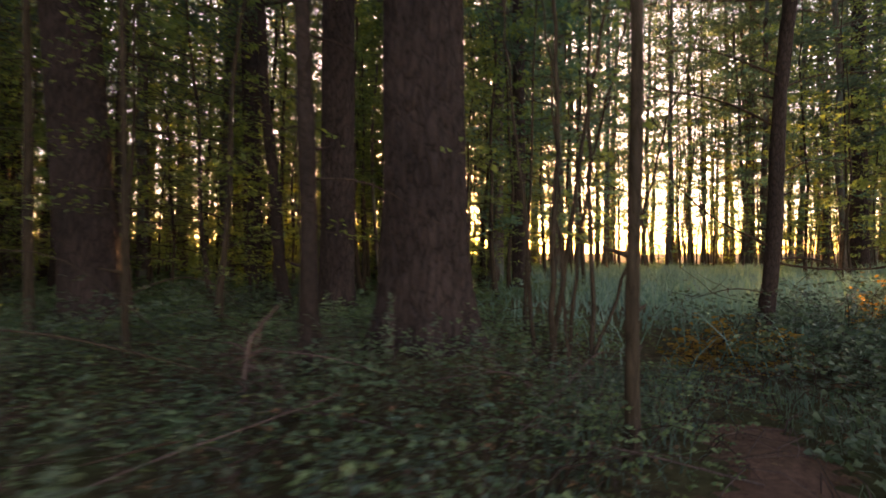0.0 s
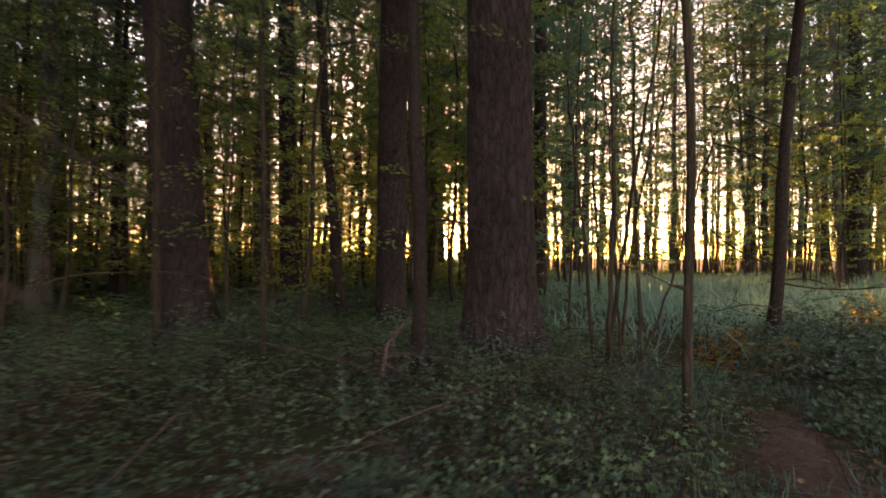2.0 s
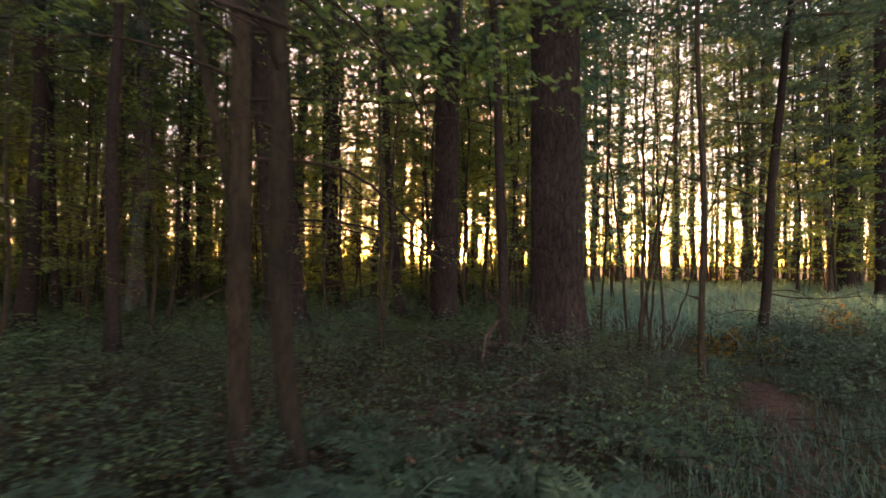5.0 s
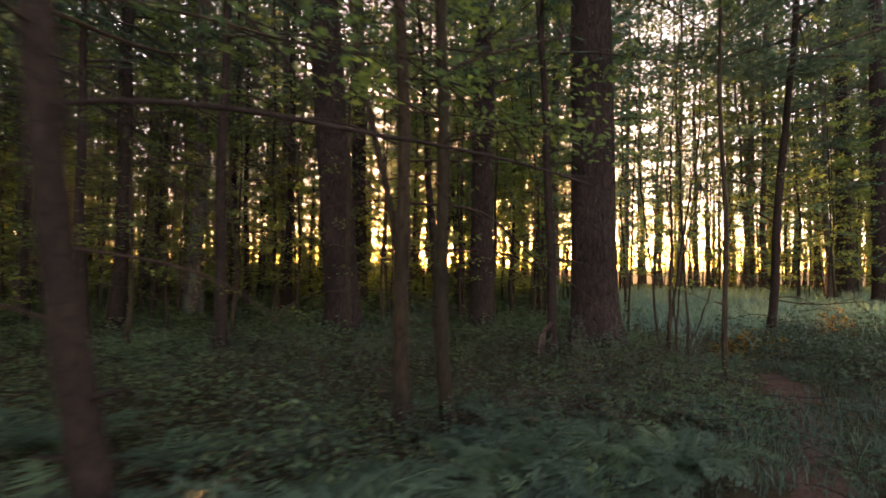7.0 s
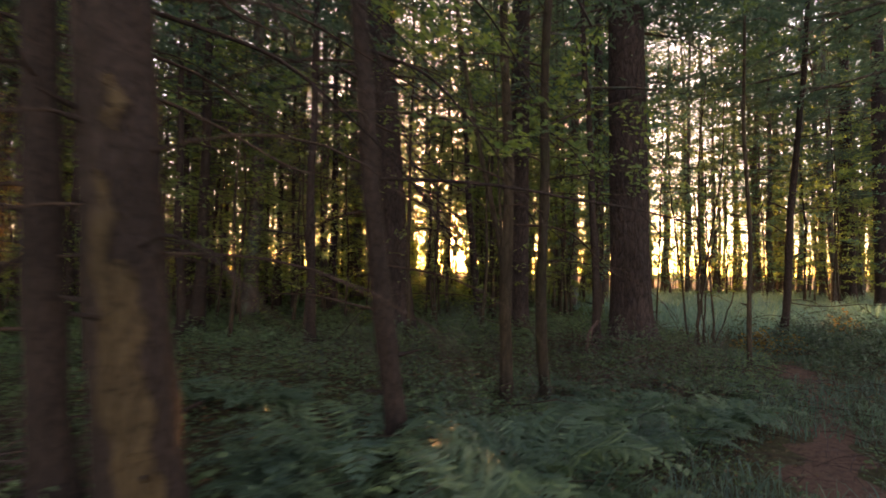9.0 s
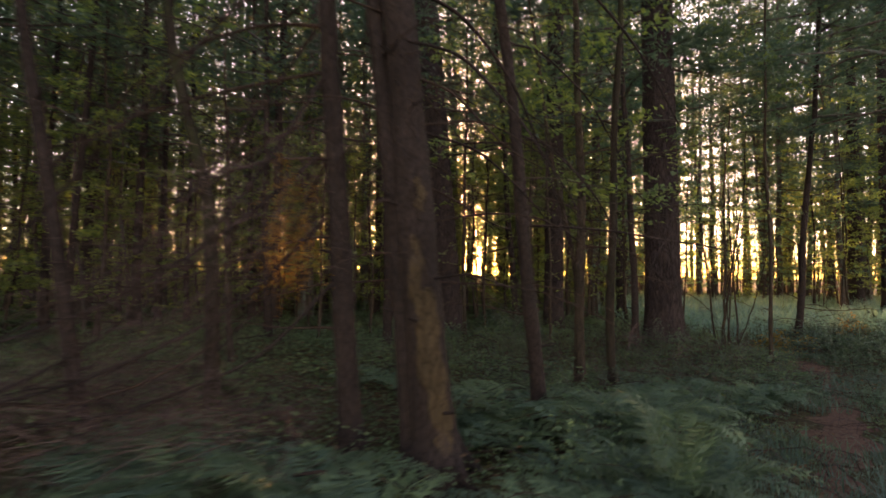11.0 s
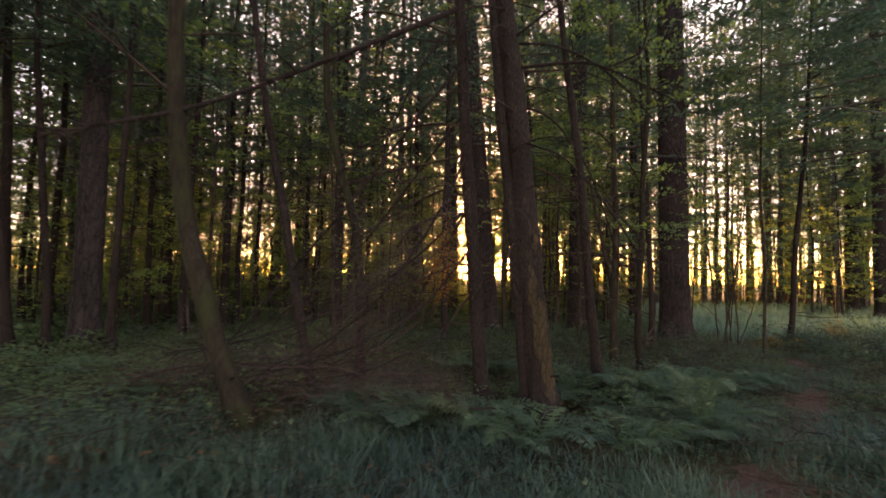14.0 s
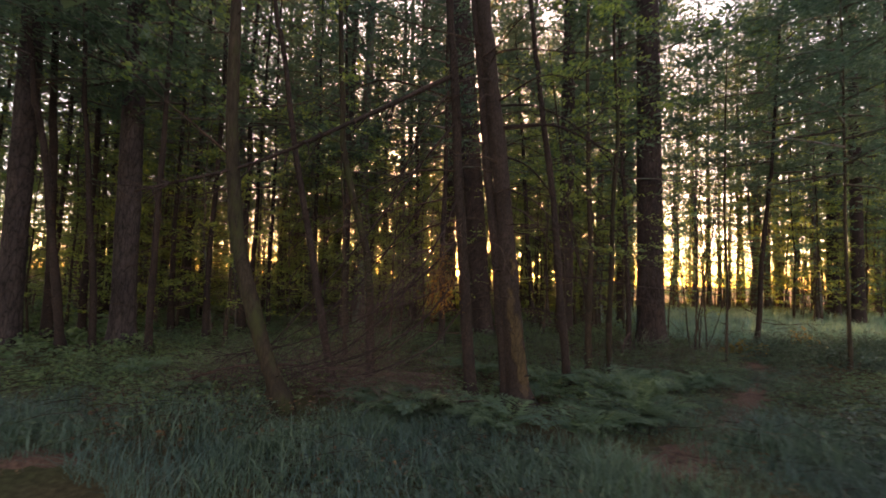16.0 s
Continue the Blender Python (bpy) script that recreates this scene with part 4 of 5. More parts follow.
spread([under_tree(320 + k, 6.5 + 0.8 * k, 26 + 2 * k, 0.5 + 0.15 * k, 0.128, 80, 2.1) for k in range(6)], off_lane([p for k, p in enumerate(far_leaf) if k % 5 > 1 or not -24 < p[0] < -9.5], 2.1), 3)


lifted = [(-2.6, 15.8), (-1.85, 23.6), (-2.8, 12.6), (-0.95, 12.2), (-1.37, 16.3), (0.35, 9.4), (-1.25, 12.6), (-4.16, 27.3), (-2.55, 28.6), (-2.87, 17.8), (-1.0, 21.0), (0.3, 25.7), (-1.6, 24.0), (-0.9, 30.5), (-6.0, 20.0), (-3.0, 22.5), (-2.1, 15.0), (-2.0, 19.2), (-1.8, 26.6), (-0.4, 14.2), (0.2, 19.0), (-2.3, 31.0), (-0.2, 33.0)]
spread([under_tree(310 + k, 7.5 + 0.5 * k, 24, 2.6 + 0.2 * k, 0.11, 112, 1.7) for k in range(3)], lifted, 15)
spread([under_tree(313 + k, 7.0, 26, 1.9, 0.085, 70, 0.9) for k in range(2)], [(-0.95, 8.4), (-0.85, 10.6), (-1.65, 9.7), (-1.05, 14.6), (-0.35, 9.5), (-1.0, 12.7), (-2.95, 8.9), (-2.05, 11.6)], 18)
spread([under_tree(329, 3.4, 26, 0.35, 0.07, 60, 0.6)], [(-3.3, 8.2), (-3.55, 9.6)], 20)
spread([under_tree(332 + k, 4.2 + 0.5 * k, 26, 0.7, 0.058, 44, 0.85, True) for k in range(3)],
       [(-5.7, 4.7), (-6.4, 6.6), (-3.25, 5.1), (-5.6, 7.9), (-7.2, 5.6), (-3.4, 7.1), (-6.3, 3.0), (-8.3, 7.0), (-5.3, 9.6), (-2.3, 5.2), (-8.6, 4.6), (-6.9, 0.9)], 22, 0.85, 1.2)
for bx, by in ((-1.0, 17.0), (-0.75, 24.5), (-2.9, 20.5), (15.5, 33.0)):
    copy_thing(beyond_model[int(by) % 6], pose(bx, by, z_at(bx, by), 0, 0, by * 37 % 360))
spread([under_tree(316 + k, 5.5, 34, 0.3, 0.09, 60, 0.55) for k in range(2)], [(-1.75, 11.6), (-1.75, 13.6), (-1.4, 17.4), (-1.3, 22.4), (-1.0, 27.5), (-1.4, 19.8), (-3.75, 15.5), (-3.5, 19.0)], 16)


sparse = scatter(22, (3, 19), (30, 34), 1.3, 29, lambda x, y: in_view(x, y) and x > 0.1 * y and y > 22 + 1.5 * math.sin(x * 0.7))
spread([under_tree(326 + k, 6.0 + 1.4 * k, 26, 0.6, 0.115, 78, 1.6, mat=LEAF_SKYLIT) for k in range(3)], sparse, 17)
spread([under_tree(350 + k, 7.5 + 1.2 * k, 30, 1.0, 0.09, 110, 1.5, mat=LEAF_SKYLIT) for k in range(3)],
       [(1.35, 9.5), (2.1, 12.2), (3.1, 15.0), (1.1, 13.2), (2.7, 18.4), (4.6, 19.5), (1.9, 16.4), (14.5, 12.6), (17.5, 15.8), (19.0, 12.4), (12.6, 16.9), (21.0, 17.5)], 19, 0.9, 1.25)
spread([under_tree(356 + k, 8.0 + 0.9 * k, 26, 1.9, 0.085, 72, 1.2, mat=LEAF_SKYLIT) for k in range(2)],
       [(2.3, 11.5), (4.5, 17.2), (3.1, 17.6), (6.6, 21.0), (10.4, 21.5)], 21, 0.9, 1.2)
spread([under_tree(359, 4.6, 26, 0.5, 0.06, 50, 0.85, True), under_tree(360, 6.2, 30, 0.8, 0.065, 56, 0.95, True)],
       [(-3.4, 11.2), (-3.35, 14.6), (-3.15, 18.6), (-3.3, 16.8), (0.1, 9.0), (0.55, 10.4), (0.0, 11.8), (-1.75, 8.7), (-1.7, 10.4), (0.9, 8.2), (-0.1, 13.8)], 23, 0.85, 1.2)


def pole(seed):
    def make(x, y):
        r = np.random.default_rng(seed)
        tree = place("thin_tree", x, y, "thin bare pole of a shaded young tree", "tree", "thin poles")
        line = trunk_line(r.uniform(7, 10), (r.normal(0, 0.03), r.normal(0, 0.03)), (), 9, 0.08, seed)
        part("trunk", round_trunk(line, r.uniform(0.045, 0.11), 6, 0.6, 0, seed), HAZE_BARK, tree)
        for k in range(5):
            c = line[2 + k]
            t = r.uniform(0, 6.28)
            g = Geo()
            g.tube(bough(c, (math.cos(t), math.sin(t), 0.5), r.uniform(0.5, 1.3), 0.1, seed + k, 4), np.linspace(0.01, 0.003, 4), 3)
            part("branch", g, DEAD_TWIG, tree)
        return tree
    return make


def far_tree(seed):
    def make(x, y):
        r = np.random.default_rng(seed)
        height = r.uniform(9, 15)
        tree = place("distant_tree", x, y, "slim tree at the far edge of the wood", "tree", "distant trees")
        part("trunk", round_trunk(trunk_line(height, (r.normal(0, 0.02), 0), (), 7, 0.06, seed), r.uniform(0.14, 0.24), 6, 0.7, 0, seed), HAZE_BARK, tree)
        add_pine_crown(tree, (0, 0), 1.6 + 1.2 * (seed % 4), height, 2.3, seed, 20, 42, 0.2, 0.42, 0.32)
        return tree
    return make


def dead_spruce(seed):
    def make(x, y):
        r = np.random.default_rng(seed)
        height = r.uniform(9, 13)
        tree = place("shaded_spruce", x, y, "dark spruce with bare dead lower branches", "tree", "shaded spruces")
        line = trunk_line(height, (r.normal(0, 0.02), r.normal(0, 0.02)), (), 12, 0.03, seed)
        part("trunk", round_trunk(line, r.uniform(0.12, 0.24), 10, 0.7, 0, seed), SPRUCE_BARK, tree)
        wood = Geo()
        for k in range(46):
            s = 0.7 + 6.0 * k / 46
            c = np.array((np.interp(s, line[:, 2], line[:, 0]), np.interp(s, line[:, 2], line[:, 1]), s))
            t = k * 2.4 + r.uniform(-0.4, 0.4)
            p = bough(c, (math.cos(t), math.sin(t), 0.1), r.uniform(0.6, 1.6), r.uniform(0.1, 0.6), r.integers(9999), 5, 0.25)
            wood.tube(p, np.linspace(0.008, 0.003, 5), 3)
            for _ in range(3):
                q = bough(p[r.integers(1, 5)], (math.cos(t) + r.normal(0, 0.6), math.sin(t) + r.normal(0, 0.6), r.normal(-0.2, 0.3)), r.uniform(0.2, 0.6), 0.1, r.integers(9999), 3)
                wood.tube(q, np.linspace(0.004, 0.0015, 3), 3)
        part("dead_wood", wood, BRASH_TWIG, tree, kind="stuff")
        add_pine_crown(tree, (0, 0), 3.8, height, 1.8, seed, 28, 70, 0.12, 0.32)
        return tree
    return make


spruces = scatter(31, (-20, -1.5), (-4.5, 15), 1.3, 26, lambda x, y: in_view(x, y) and not near_zone(x, y) and not sun_lane(x, y, 0.5) and (x < -8 or y > 9))
spruces += [(-7.9, 5.2), (-9.4, 7.6), (-7.3, 9.3), (-10.6, 5.4)]
spread([dead_spruce(360 + k) for k in range(4)], spruces, 11)
right_poles = scatter(60, (4, 22), (34, 36), 0.8, 28, lambda x, y: in_view(x, y) and not in_meadow(x, y))
poles = scatter(170, (-26, 3), (26, 34), 0.9, 25, lambda x, y: in_view(x, y) and not near_zone(x, y) and not in_meadow(x, y) and not sun_lane(x, y, 0.2))
spread([pole(340 + k) for k in range(6)], poles + right_poles, 8)
edge = grid_spots((-48, 46), (5, 56), 3.0, 63, lambda x, y: in_view(x, y, 1) and not sun_lane(x, y, 1.0))
edge += grid_spots((5, 44), (50, 56), 6.6, 65, lambda x, y: in_view(x, y, 1))
spread([far_tree(380 + k) for k in range(5)], edge, 64)
for bx, by in scatter(7, (-30, 8), (-9, 26), 2.0, 71, lambda x, y: in_view(x, y) and not near_zone(x, y)):
    copy_thing(beyond_model[int(bx * 7) % 6], pose(bx, by, z_at(bx, by), 0, 0, bx * 91 % 360))
# the wood behind and beside the walker, out of view
behind = scatter(26, (-32, -30), (30, 8), 3.0, 23, lambda x, y: not in_view(x, y, 2) and (y < -12 or x < -15 or x > 12))
r_back = np.random.default_rng(5)


def unseen_pine(x, y):
    tree = place("pine_tree", x, y, "tall slender pine in the depth of the wood", "tree", "pines of the wood")
    part("trunk", round_trunk(trunk_line(22.0, (0.01, 0.0), (), 10, 0.05, 3), 0.3, 8, 0.7, 0, 3), HAZE_BARK, tree)
    add_pine_crown(tree, (0, 0), 5.0, 22.0, 3.2, 3, 34, 36, 0.34, 0.45, 0.34)
    return tree


pine_model = unseen_pine(*behind[0])
for bx, by in behind[1:]:
    copy_thing(pine_model, pose(bx, by, z_at(bx, by), 0, 0, r_back.uniform(0, 360)))

# more unseen pines, added to hold back sky light from the left
for bx, by in scatter(22, (-34, -14), (-9.5, 3), 2.6, 24, lambda x, y: not in_view(x, y, 1)):
    copy_thing(pine_model, pose(bx, by, z_at(bx, by), 0, 0, r_back.uniform(0, 360)))

# ---- undergrowth ----


def low_plants(name, seed, radius, count, leaf, height, mat, stems=30, flat=0.5):
    """A round patch of low leafy plants: leaves in threes on short arching stems."""
    r = np.random.default_rng(seed)
    g, wood = Geo(), Geo()
    n = count // 3
    a, d = r.uniform(0, 6.28, n), radius * np.sqrt(r.uniform(0, 1, n))
    x, y = d * np.cos(a), d * np.sin(a)
    top = height * (0.45 + 0.4 * np.sin(x * 3.1 + seed) * np.sin(y * 2.7 + 2 * seed) + r.uniform(-0.25, 0.35, n)) * np.clip(1.25 - (d / radius) ** 3, 0.2, 1)
    z = np.maximum(0.015, top * r.uniform(0.35, 1.0, n))
    c = np.stack([x, y, z], 1)
    turn = r.uniform(0, 6.28, n)
    for k in range(3):
        t = turn + (k - 1) * 1.35
        al = np.stack([np.cos(t), np.sin(t), r.uniform(-0.45, 0.25, n)], 1)
        up = r.normal(0, flat, (n, 3)) + (0, 0, 1)
        ln = leaf * r.uniform(0.55, 1.25, n)
        g.leaves(c, al, up, ln, ln * r.uniform(0.55, 0.8, n), 0.1)
    for k in range(stems):
        i = r.integers(n)
        b = c[i] * (0.8, 0.8, 0)
        o = np.array((*r.uniform(-0.25, 0.25, 2), r.uniform(0.02, 0.1)))
        wood.tube([b + (0, 0, -0.03), b * 0.4 + c[i] * 0.6 + (0, 0, 0.07), c[i] + o, c[i] + o * (2.2, 2.2, 0.2)], [0.004, 0.0035, 0.0025, 0.0015], 3)
    return g.mesh(name, False), wood.mesh(name + "_stems")


def patches(name, label, category, group, meshes, mat, stem_mat, spots, seed, low=0.8, high=1.15, tall=(0.75, 1.2)):
    r = np.random.default_rng(seed)
    for me, st in meshes:
        if not me.materials:
            me.materials.append(mat)
            st.materials.append(stem_mat)
    for x, y in spots:
        me, st = meshes[r.integers(len(meshes))]
        ob = new(name, me)
        ob.matrix_basis = pose(x, y, z_at(x, y) - 0.01, 0, 0, r.uniform(0, 360)) @ Matrix.Diagonal((*[r.uniform(low, high)] * 2, r.uniform(*tall), 1))
        tagged(ob, label, category, group, "stuff")
        s = new("stems", st)
        s.parent = ob
        tagged(s, kind="stuff")


def in_grass(x, y):
    """The strip of tall soft grass on the near side of the spruces."""
    return -9.5 < x < 1.5 and y < -3.55 + 0.25 * math.sin(x * 2) + 0.35 * max(0, x + 3.2) and y > -11


def on_path(x, y, gap):
    return float(path_gap(x, y)) < gap


def camera_room(x, y, gap=0.9):
    """True away from the walker's own line."""
    a, b = np.array((0.1, 0.3)), np.array((-5.0, -8.6))
    s = np.clip(((x - a[0]) * (b[0] - a[0]) + (y - a[1]) * (b[1] - a[1])) / ((b - a) ** 2).sum(), 0, 1)
    return math.hypot(x - a[0] - s * (b[0] - a[0]), y - a[1] - s * (b[1] - a[1])) > gap


bramble = [low_plants("bramble", 400 + k, 0.8, 2000, 0.027, 0.38, LEAF_BRAMBLE, 28, 0.75) for k in range(5)]
LEAF_OLIVE = leaf_material("weed_leaf", (0.06, 0.08, 0.036), (0.105, 0.13, 0.052), 0.3, 0.65)
weeds = [low_plants("weed", 404 + k, 0.75, 900, 0.021, 0.3, LEAF_OLIVE, 16, 0.8) for k in range(2)]
wide_bramble = [low_plants("bramble", 410 + k, 0.85, 1400, 0.042, 0.38, LEAF_BRAMBLE, 14) for k in range(3)]


def bramble_ground(x, y):
    return in_view(x, y, 1) and not on_path(x, y, 0.55) and not in_grass(x, y) and not (x > 1.5 and y > 3.2) and math.hypot(x + 1.38, y - 1.45) > 0.75 and not (open_earth(x - 0.1, y) and on_path(x, y, 0.95))


def close_by(x, y):
    return x > -5.5 and y < 4.2


patches("bramble_patch", "low tangle of bramble and ivy leaves covering the forest floor", "undergrowth", "bramble patches", bramble, LEAF_BRAMBLE, DEAD_TWIG,
        grid_spots((-11, -3.6), (2.2, 8.5), 1.0, 31, lambda x, y: bramble_ground(x, y) and close_by(x, y)), 41, tall=(0.5, 1.4))
patches("bramble_patch", "low tangle of bramble and ivy leaves covering the forest floor", "undergrowth", "bramble patches", wide_bramble, LEAF_BRAMBLE, DEAD_TWIG,
        grid_spots((-11, -3.6), (2.2, 8.5), 1.0, 31, lambda x, y: bramble_ground(x, y) and not close_by(x, y)), 40)
patches("weed_patch", "low olive-green weeds growing between the brambles", "undergrowth", "low weeds", weeds, LEAF_OLIVE, DEAD_TWIG,
        grid_spots((-11, -3.6), (2.2, 7.0), 1.25, 51, lambda x, y: bramble_ground(x, y)), 52)
far_cover = [low_plants("ground_cover", 420 + k, 1.7, 760, 0.115, 0.42, LEAF_BRAMBLE, 4) for k in range(3)]
patches("ground_cover", "dim green ground cover under the trees", "undergrowth", "ground cover", far_cover, LEAF_BRAMBLE, DEAD_TWIG,
        grid_spots((-24, -3), (3, 22), 2.3, 32, lambda x, y: in_view(x, y, 1) and not in_meadow(x, y) and not in_grass(x, y) and not (-11.5 < x < 2.6 and y < 8.8) and not on_path(x, y, 1.6)), 42)
coarse_cover = [low_plants("ground_cover", 424, 1.7, 420, 0.16, 0.42, LEAF_BRAMBLE, 4)]
patches("ground_cover", "dim green ground cover under the trees", "undergrowth", "ground cover", coarse_cover, LEAF_BRAMBLE, DEAD_TWIG,
        grid_spots((-17, -17), (15, 4), 3.5, 68, lambda x, y: not in_view(x, y, 0.5) and not on_path(x, y, 1.9) and camera_room(x, y, 2.3)), 69, 0.9, 1.3)
patches("ground_cover", "dim green ground cover under the trees", "undergrowth", "ground cover", far_cover, LEAF_BRAMBLE, DEAD_TWIG,
        grid_spots((3, 21), (34, 36), 3.4, 72, lambda x, y: in_view(x, y, 1) and not in_meadow(x, y) and x > 0.1 * y), 73, 1.1, 1.5)
bush = [low_plants("bush", 430 + k, 1.3, 1000, 0.1, 1.5 + 0.9 * k, LEAF_UNDER, 20, 0.9) for k in range(3)]
patches("bush", "dim leafy bush deep in the wood", "bush", "bushes of the wood", bush, LEAF_UNDER, DEAD_TWIG,
        grid_spots((-26, 13), (4, 35), 2.6, 38, lambda x, y: in_view(x, y, 1) and not in_meadow(x, y) and x < 0.12 * y and not sun_lane(x, y, 1.0) and math.sin(x * 1.3 + y) > -0.3), 48)
patches("bush", "low leafy bush between the trunks", "bush", "bushes of the wood", bush[:1], LEAF_UNDER, DEAD_TWIG,
        [(-4.5, 15.0), (-4.1, 21.5), (-3.7, 28.5), (-3.5, 33.5), (-2.45, 13.0), (-2.4, 15.0), (-2.35, 16.2), (-2.3, 17.5), (-2.0, 22.5), (-1.8, 30.5), (-1.5, 36.0), (-0.5, 17.0), (-0.2, 24.5), (0.2, 32.0)], 53, 0.8, 1.0)
thicket = [low_plants("thicket", 450 + k, 1.9, 850, 0.19, 3.2 + 1.0 * k, LEAF_UNDER, 24, 0.9) for k in range(3)]
patches("thicket", "dim thicket of leafy undergrowth at the far side of the wood", "bush", "far thickets", thicket, LEAF_UNDER, DEAD_TWIG,
        grid_spots((-42, 33), (5, 46), 3.0, 61, lambda x, y: in_view(x, y, 1) and not in_meadow(x, y) and not sun_lane(x, y, 1.3)), 62)
shrub = [low_plants("shrub", 440 + k, 0.7, 1400, 0.046, 0.62, LEAF_SHRUB, 20, 0.7) for k in range(4)]
patches("low_shrub", "dense low dark-green shrub with small leaves beside the path", "shrub", "low shrubs", shrub, LEAF_SHRUB, DEAD_TWIG,
        grid_spots((1.6, 1.9), (7.5, 5.6), 0.72, 33, lambda x, y: not on_path(x, y, 0.7) and y < 5.0 + 0.2 * x - 0.6 and x > 0.62 * y - 0.35 and math.hypot(x - 2.4, y - 3.9) > 0.6), 43)
patches("low_shrub", "low dark-green shrub with small leaves under the trees", "shrub", "low shrubs", shrub, LEAF_SHRUB, DEAD_TWIG,
        [(-1.0, -3.7), (-0.4, -3.2), (-0.3, -4.2), (0.3, -3.6), (-0.8, -4.6), (0.2, -2.6), (0.5, -4.5), (-2.8, 4.4), (-2.75, 5.6), (-2.7, 6.8), (-2.65, 8.0), (-2.6, 9.3), (-2.55, 10.6)], 54)
litter = [low_plants("litter", 460 + k, 0.9, 400, 0.03, 0.26, LEAF_DEAD, 26, 0.6) for k in range(2)]
patches("leaf_litter", "scattered dry brown leaves and twigs on the ground", "leaf litter", "leaf litter", litter, LEAF_DEAD, DEAD_TWIG,
        grid_spots((-8, -8), (3, 5), 1.3, 34, lambda x, y: in_view(x, y, 1) or on_path(x, y, 1.0)), 44)


fallen_leaves = [low_plants("fallen_leaf", 496 + k, 0.42, 210, 0.024, 0.03, LEAF_DEAD, 7, 0.35) for k in range(2)]
patches("leaf_litter", "dry brown leaves and bits of twig on the trodden earth", "leaf litter", "path litter", fallen_leaves, LEAF_DEAD, BRASH_TWIG,
        [(1.4, 2.1), (1.3, 1.6), (1.05, 1.15), (-0.6, -1.15), (-2.75, -3.8), (-2.95, -4.1), (-1.38, 1.45), (-0.75, 0.8), (-8.0, -4.6), (-4.5, -6.3)], 77)


def sprig_patch(name, seed, radius, stems, tall):
    """A loose tuft of upright leafy sprigs."""
    r = np.random.default_rng(seed)
    g, wood = Geo(), Geo()
    for k in range(stems):
        a, d = r.uniform(0, 6.28), radius * math.sqrt(r.uniform(0, 1))
        base = np.array((d * math.cos(a), d * math.sin(a), -0.02))
        p = bough(base, (r.normal(0, 0.3), r.normal(0, 0.3), 1), tall * r.uniform(0.5, 1.15), r.uniform(0, 0.06), r.integers(9999), 6, 0.25)
        wood.tube(p[::2], (0.0028, 0.002, 0.001), 3)
        n = 15
        s = r.uniform(0.25, 1, n)
        at = np.stack([np.interp(s, np.linspace(0, 1, 6), p[:, c]) for c in range(3)], 1)
        t = r.uniform(0, 6.28, n)
        ln = r.uniform(0.018, 0.036, n)
        g.leaves(at, np.stack([np.cos(t), np.sin(t), r.uniform(-0.2, 0.5, n)], 1), r.normal(0, 0.4, (n, 3)) + (0, 0, 1), ln, ln * 0.55, 0.1)
    return g.mesh(name, False), wood.mesh(name + "_stems")


sprigs = [sprig_patch("sprig", 490 + k, 0.38, 24, 0.36 + 0.05 * k) for k in range(3)]
patches("leafy_sprigs", "tuft of upright thin-stemmed sprigs with small leaves", "undergrowth", "leafy sprigs", sprigs, LEAF_SHRUB, BRASH_TWIG,
        grid_spots((-1.6, 0.4), (1.2, 3.3), 0.5, 74, lambda x, y: not on_path(x, y, 0.6) and math.hypot(x + 1.38, y - 1.45) > 0.6 and math.hypot(x + 0.07, y - 3.7) > 0.6)
        + grid_spots((-3.6, -1.2), (0.2, 0.4), 0.62, 75, lambda x, y: not on_path(x, y, 0.65))
        + grid_spots((-5.2, 0.4), (-1.6, 4.2), 0.72, 78, lambda x, y: math.hypot(x + 1.38, y - 1.45) > 0.6), 76, tall=(0.6, 1.5))


def blade_patch(name, seed, radius, count, tall, wide, lean=0.35):
    """A round patch of bent grass blades, three faces each."""
    r = np.random.default_rng(seed)
    a, d = r.uniform(0, 6.28, count), radius * np.sqrt(r.uniform(0, 1, count))
    base = np.stack([d * np.cos(a), d * np.sin(a), np.full(count, -0.02)], 1)
    h = tall * r.uniform(0.45, 1.15, count) * (0.75 + 0.3 * np.sin(base[:, 0] * 5 + seed) * np.sin(base[:, 1] * 4))
    t = r.uniform(0, 6.28, count)
    bend = np.stack([np.cos(t), np.sin(t), np.zeros(count)], 1) * (h * r.uniform(0.1, lean * 2, count))[:, None]
    side = np.stack([-np.sin(t), np.cos(t), np.zeros(count)], 1) * (wide * r.uniform(0.6, 1.3, count))[:, None] / 2
    turn = r.normal(0, 0.5, count)
    side = side * np.cos(turn)[:, None]
    up = np.array((0, 0, 1.0))
    m1, m2, tip = base + bend * 0.2 + up * h[:, None] * 0.5, base + bend * 0.55 + up * h[:, None] * 0.85, base + bend + up * h[:, None] * 0.97
    v = np.stack([base - side, base + side, m1 + side, m1 - side, m2 + side * 0.7, m2 - side * 0.7, tip], 1).reshape(-1, 3)
    b = np.arange(count)[:, None] * 7
    g = Geo()
    g.add(v, b + [0, 1, 2, 3])
    g.f.extend((b + [3, 2, 4, 5]).tolist())
    g.f.extend((b + [5, 4, 6]).tolist())
    return g.mesh(name, False)


def grass(name, label, group, meshes, mat, spots, seed, low=0.85, high=1.2):
    r = np.random.default_rng(seed)
    for me in meshes:
        me.materials.append(mat)
    for x, y in spots:
        ob = new(name, meshes[r.integers(len(meshes))])
        s = r.uniform(low, high)
        ob.matrix_basis = pose(x, y, z_at(x, y), 0, 0, r.uniform(0, 360)) @ Matrix.Diagonal((s, s, r.uniform(0.8, 1.2), 1))
        tagged(ob, label, "grass", group, "stuff")


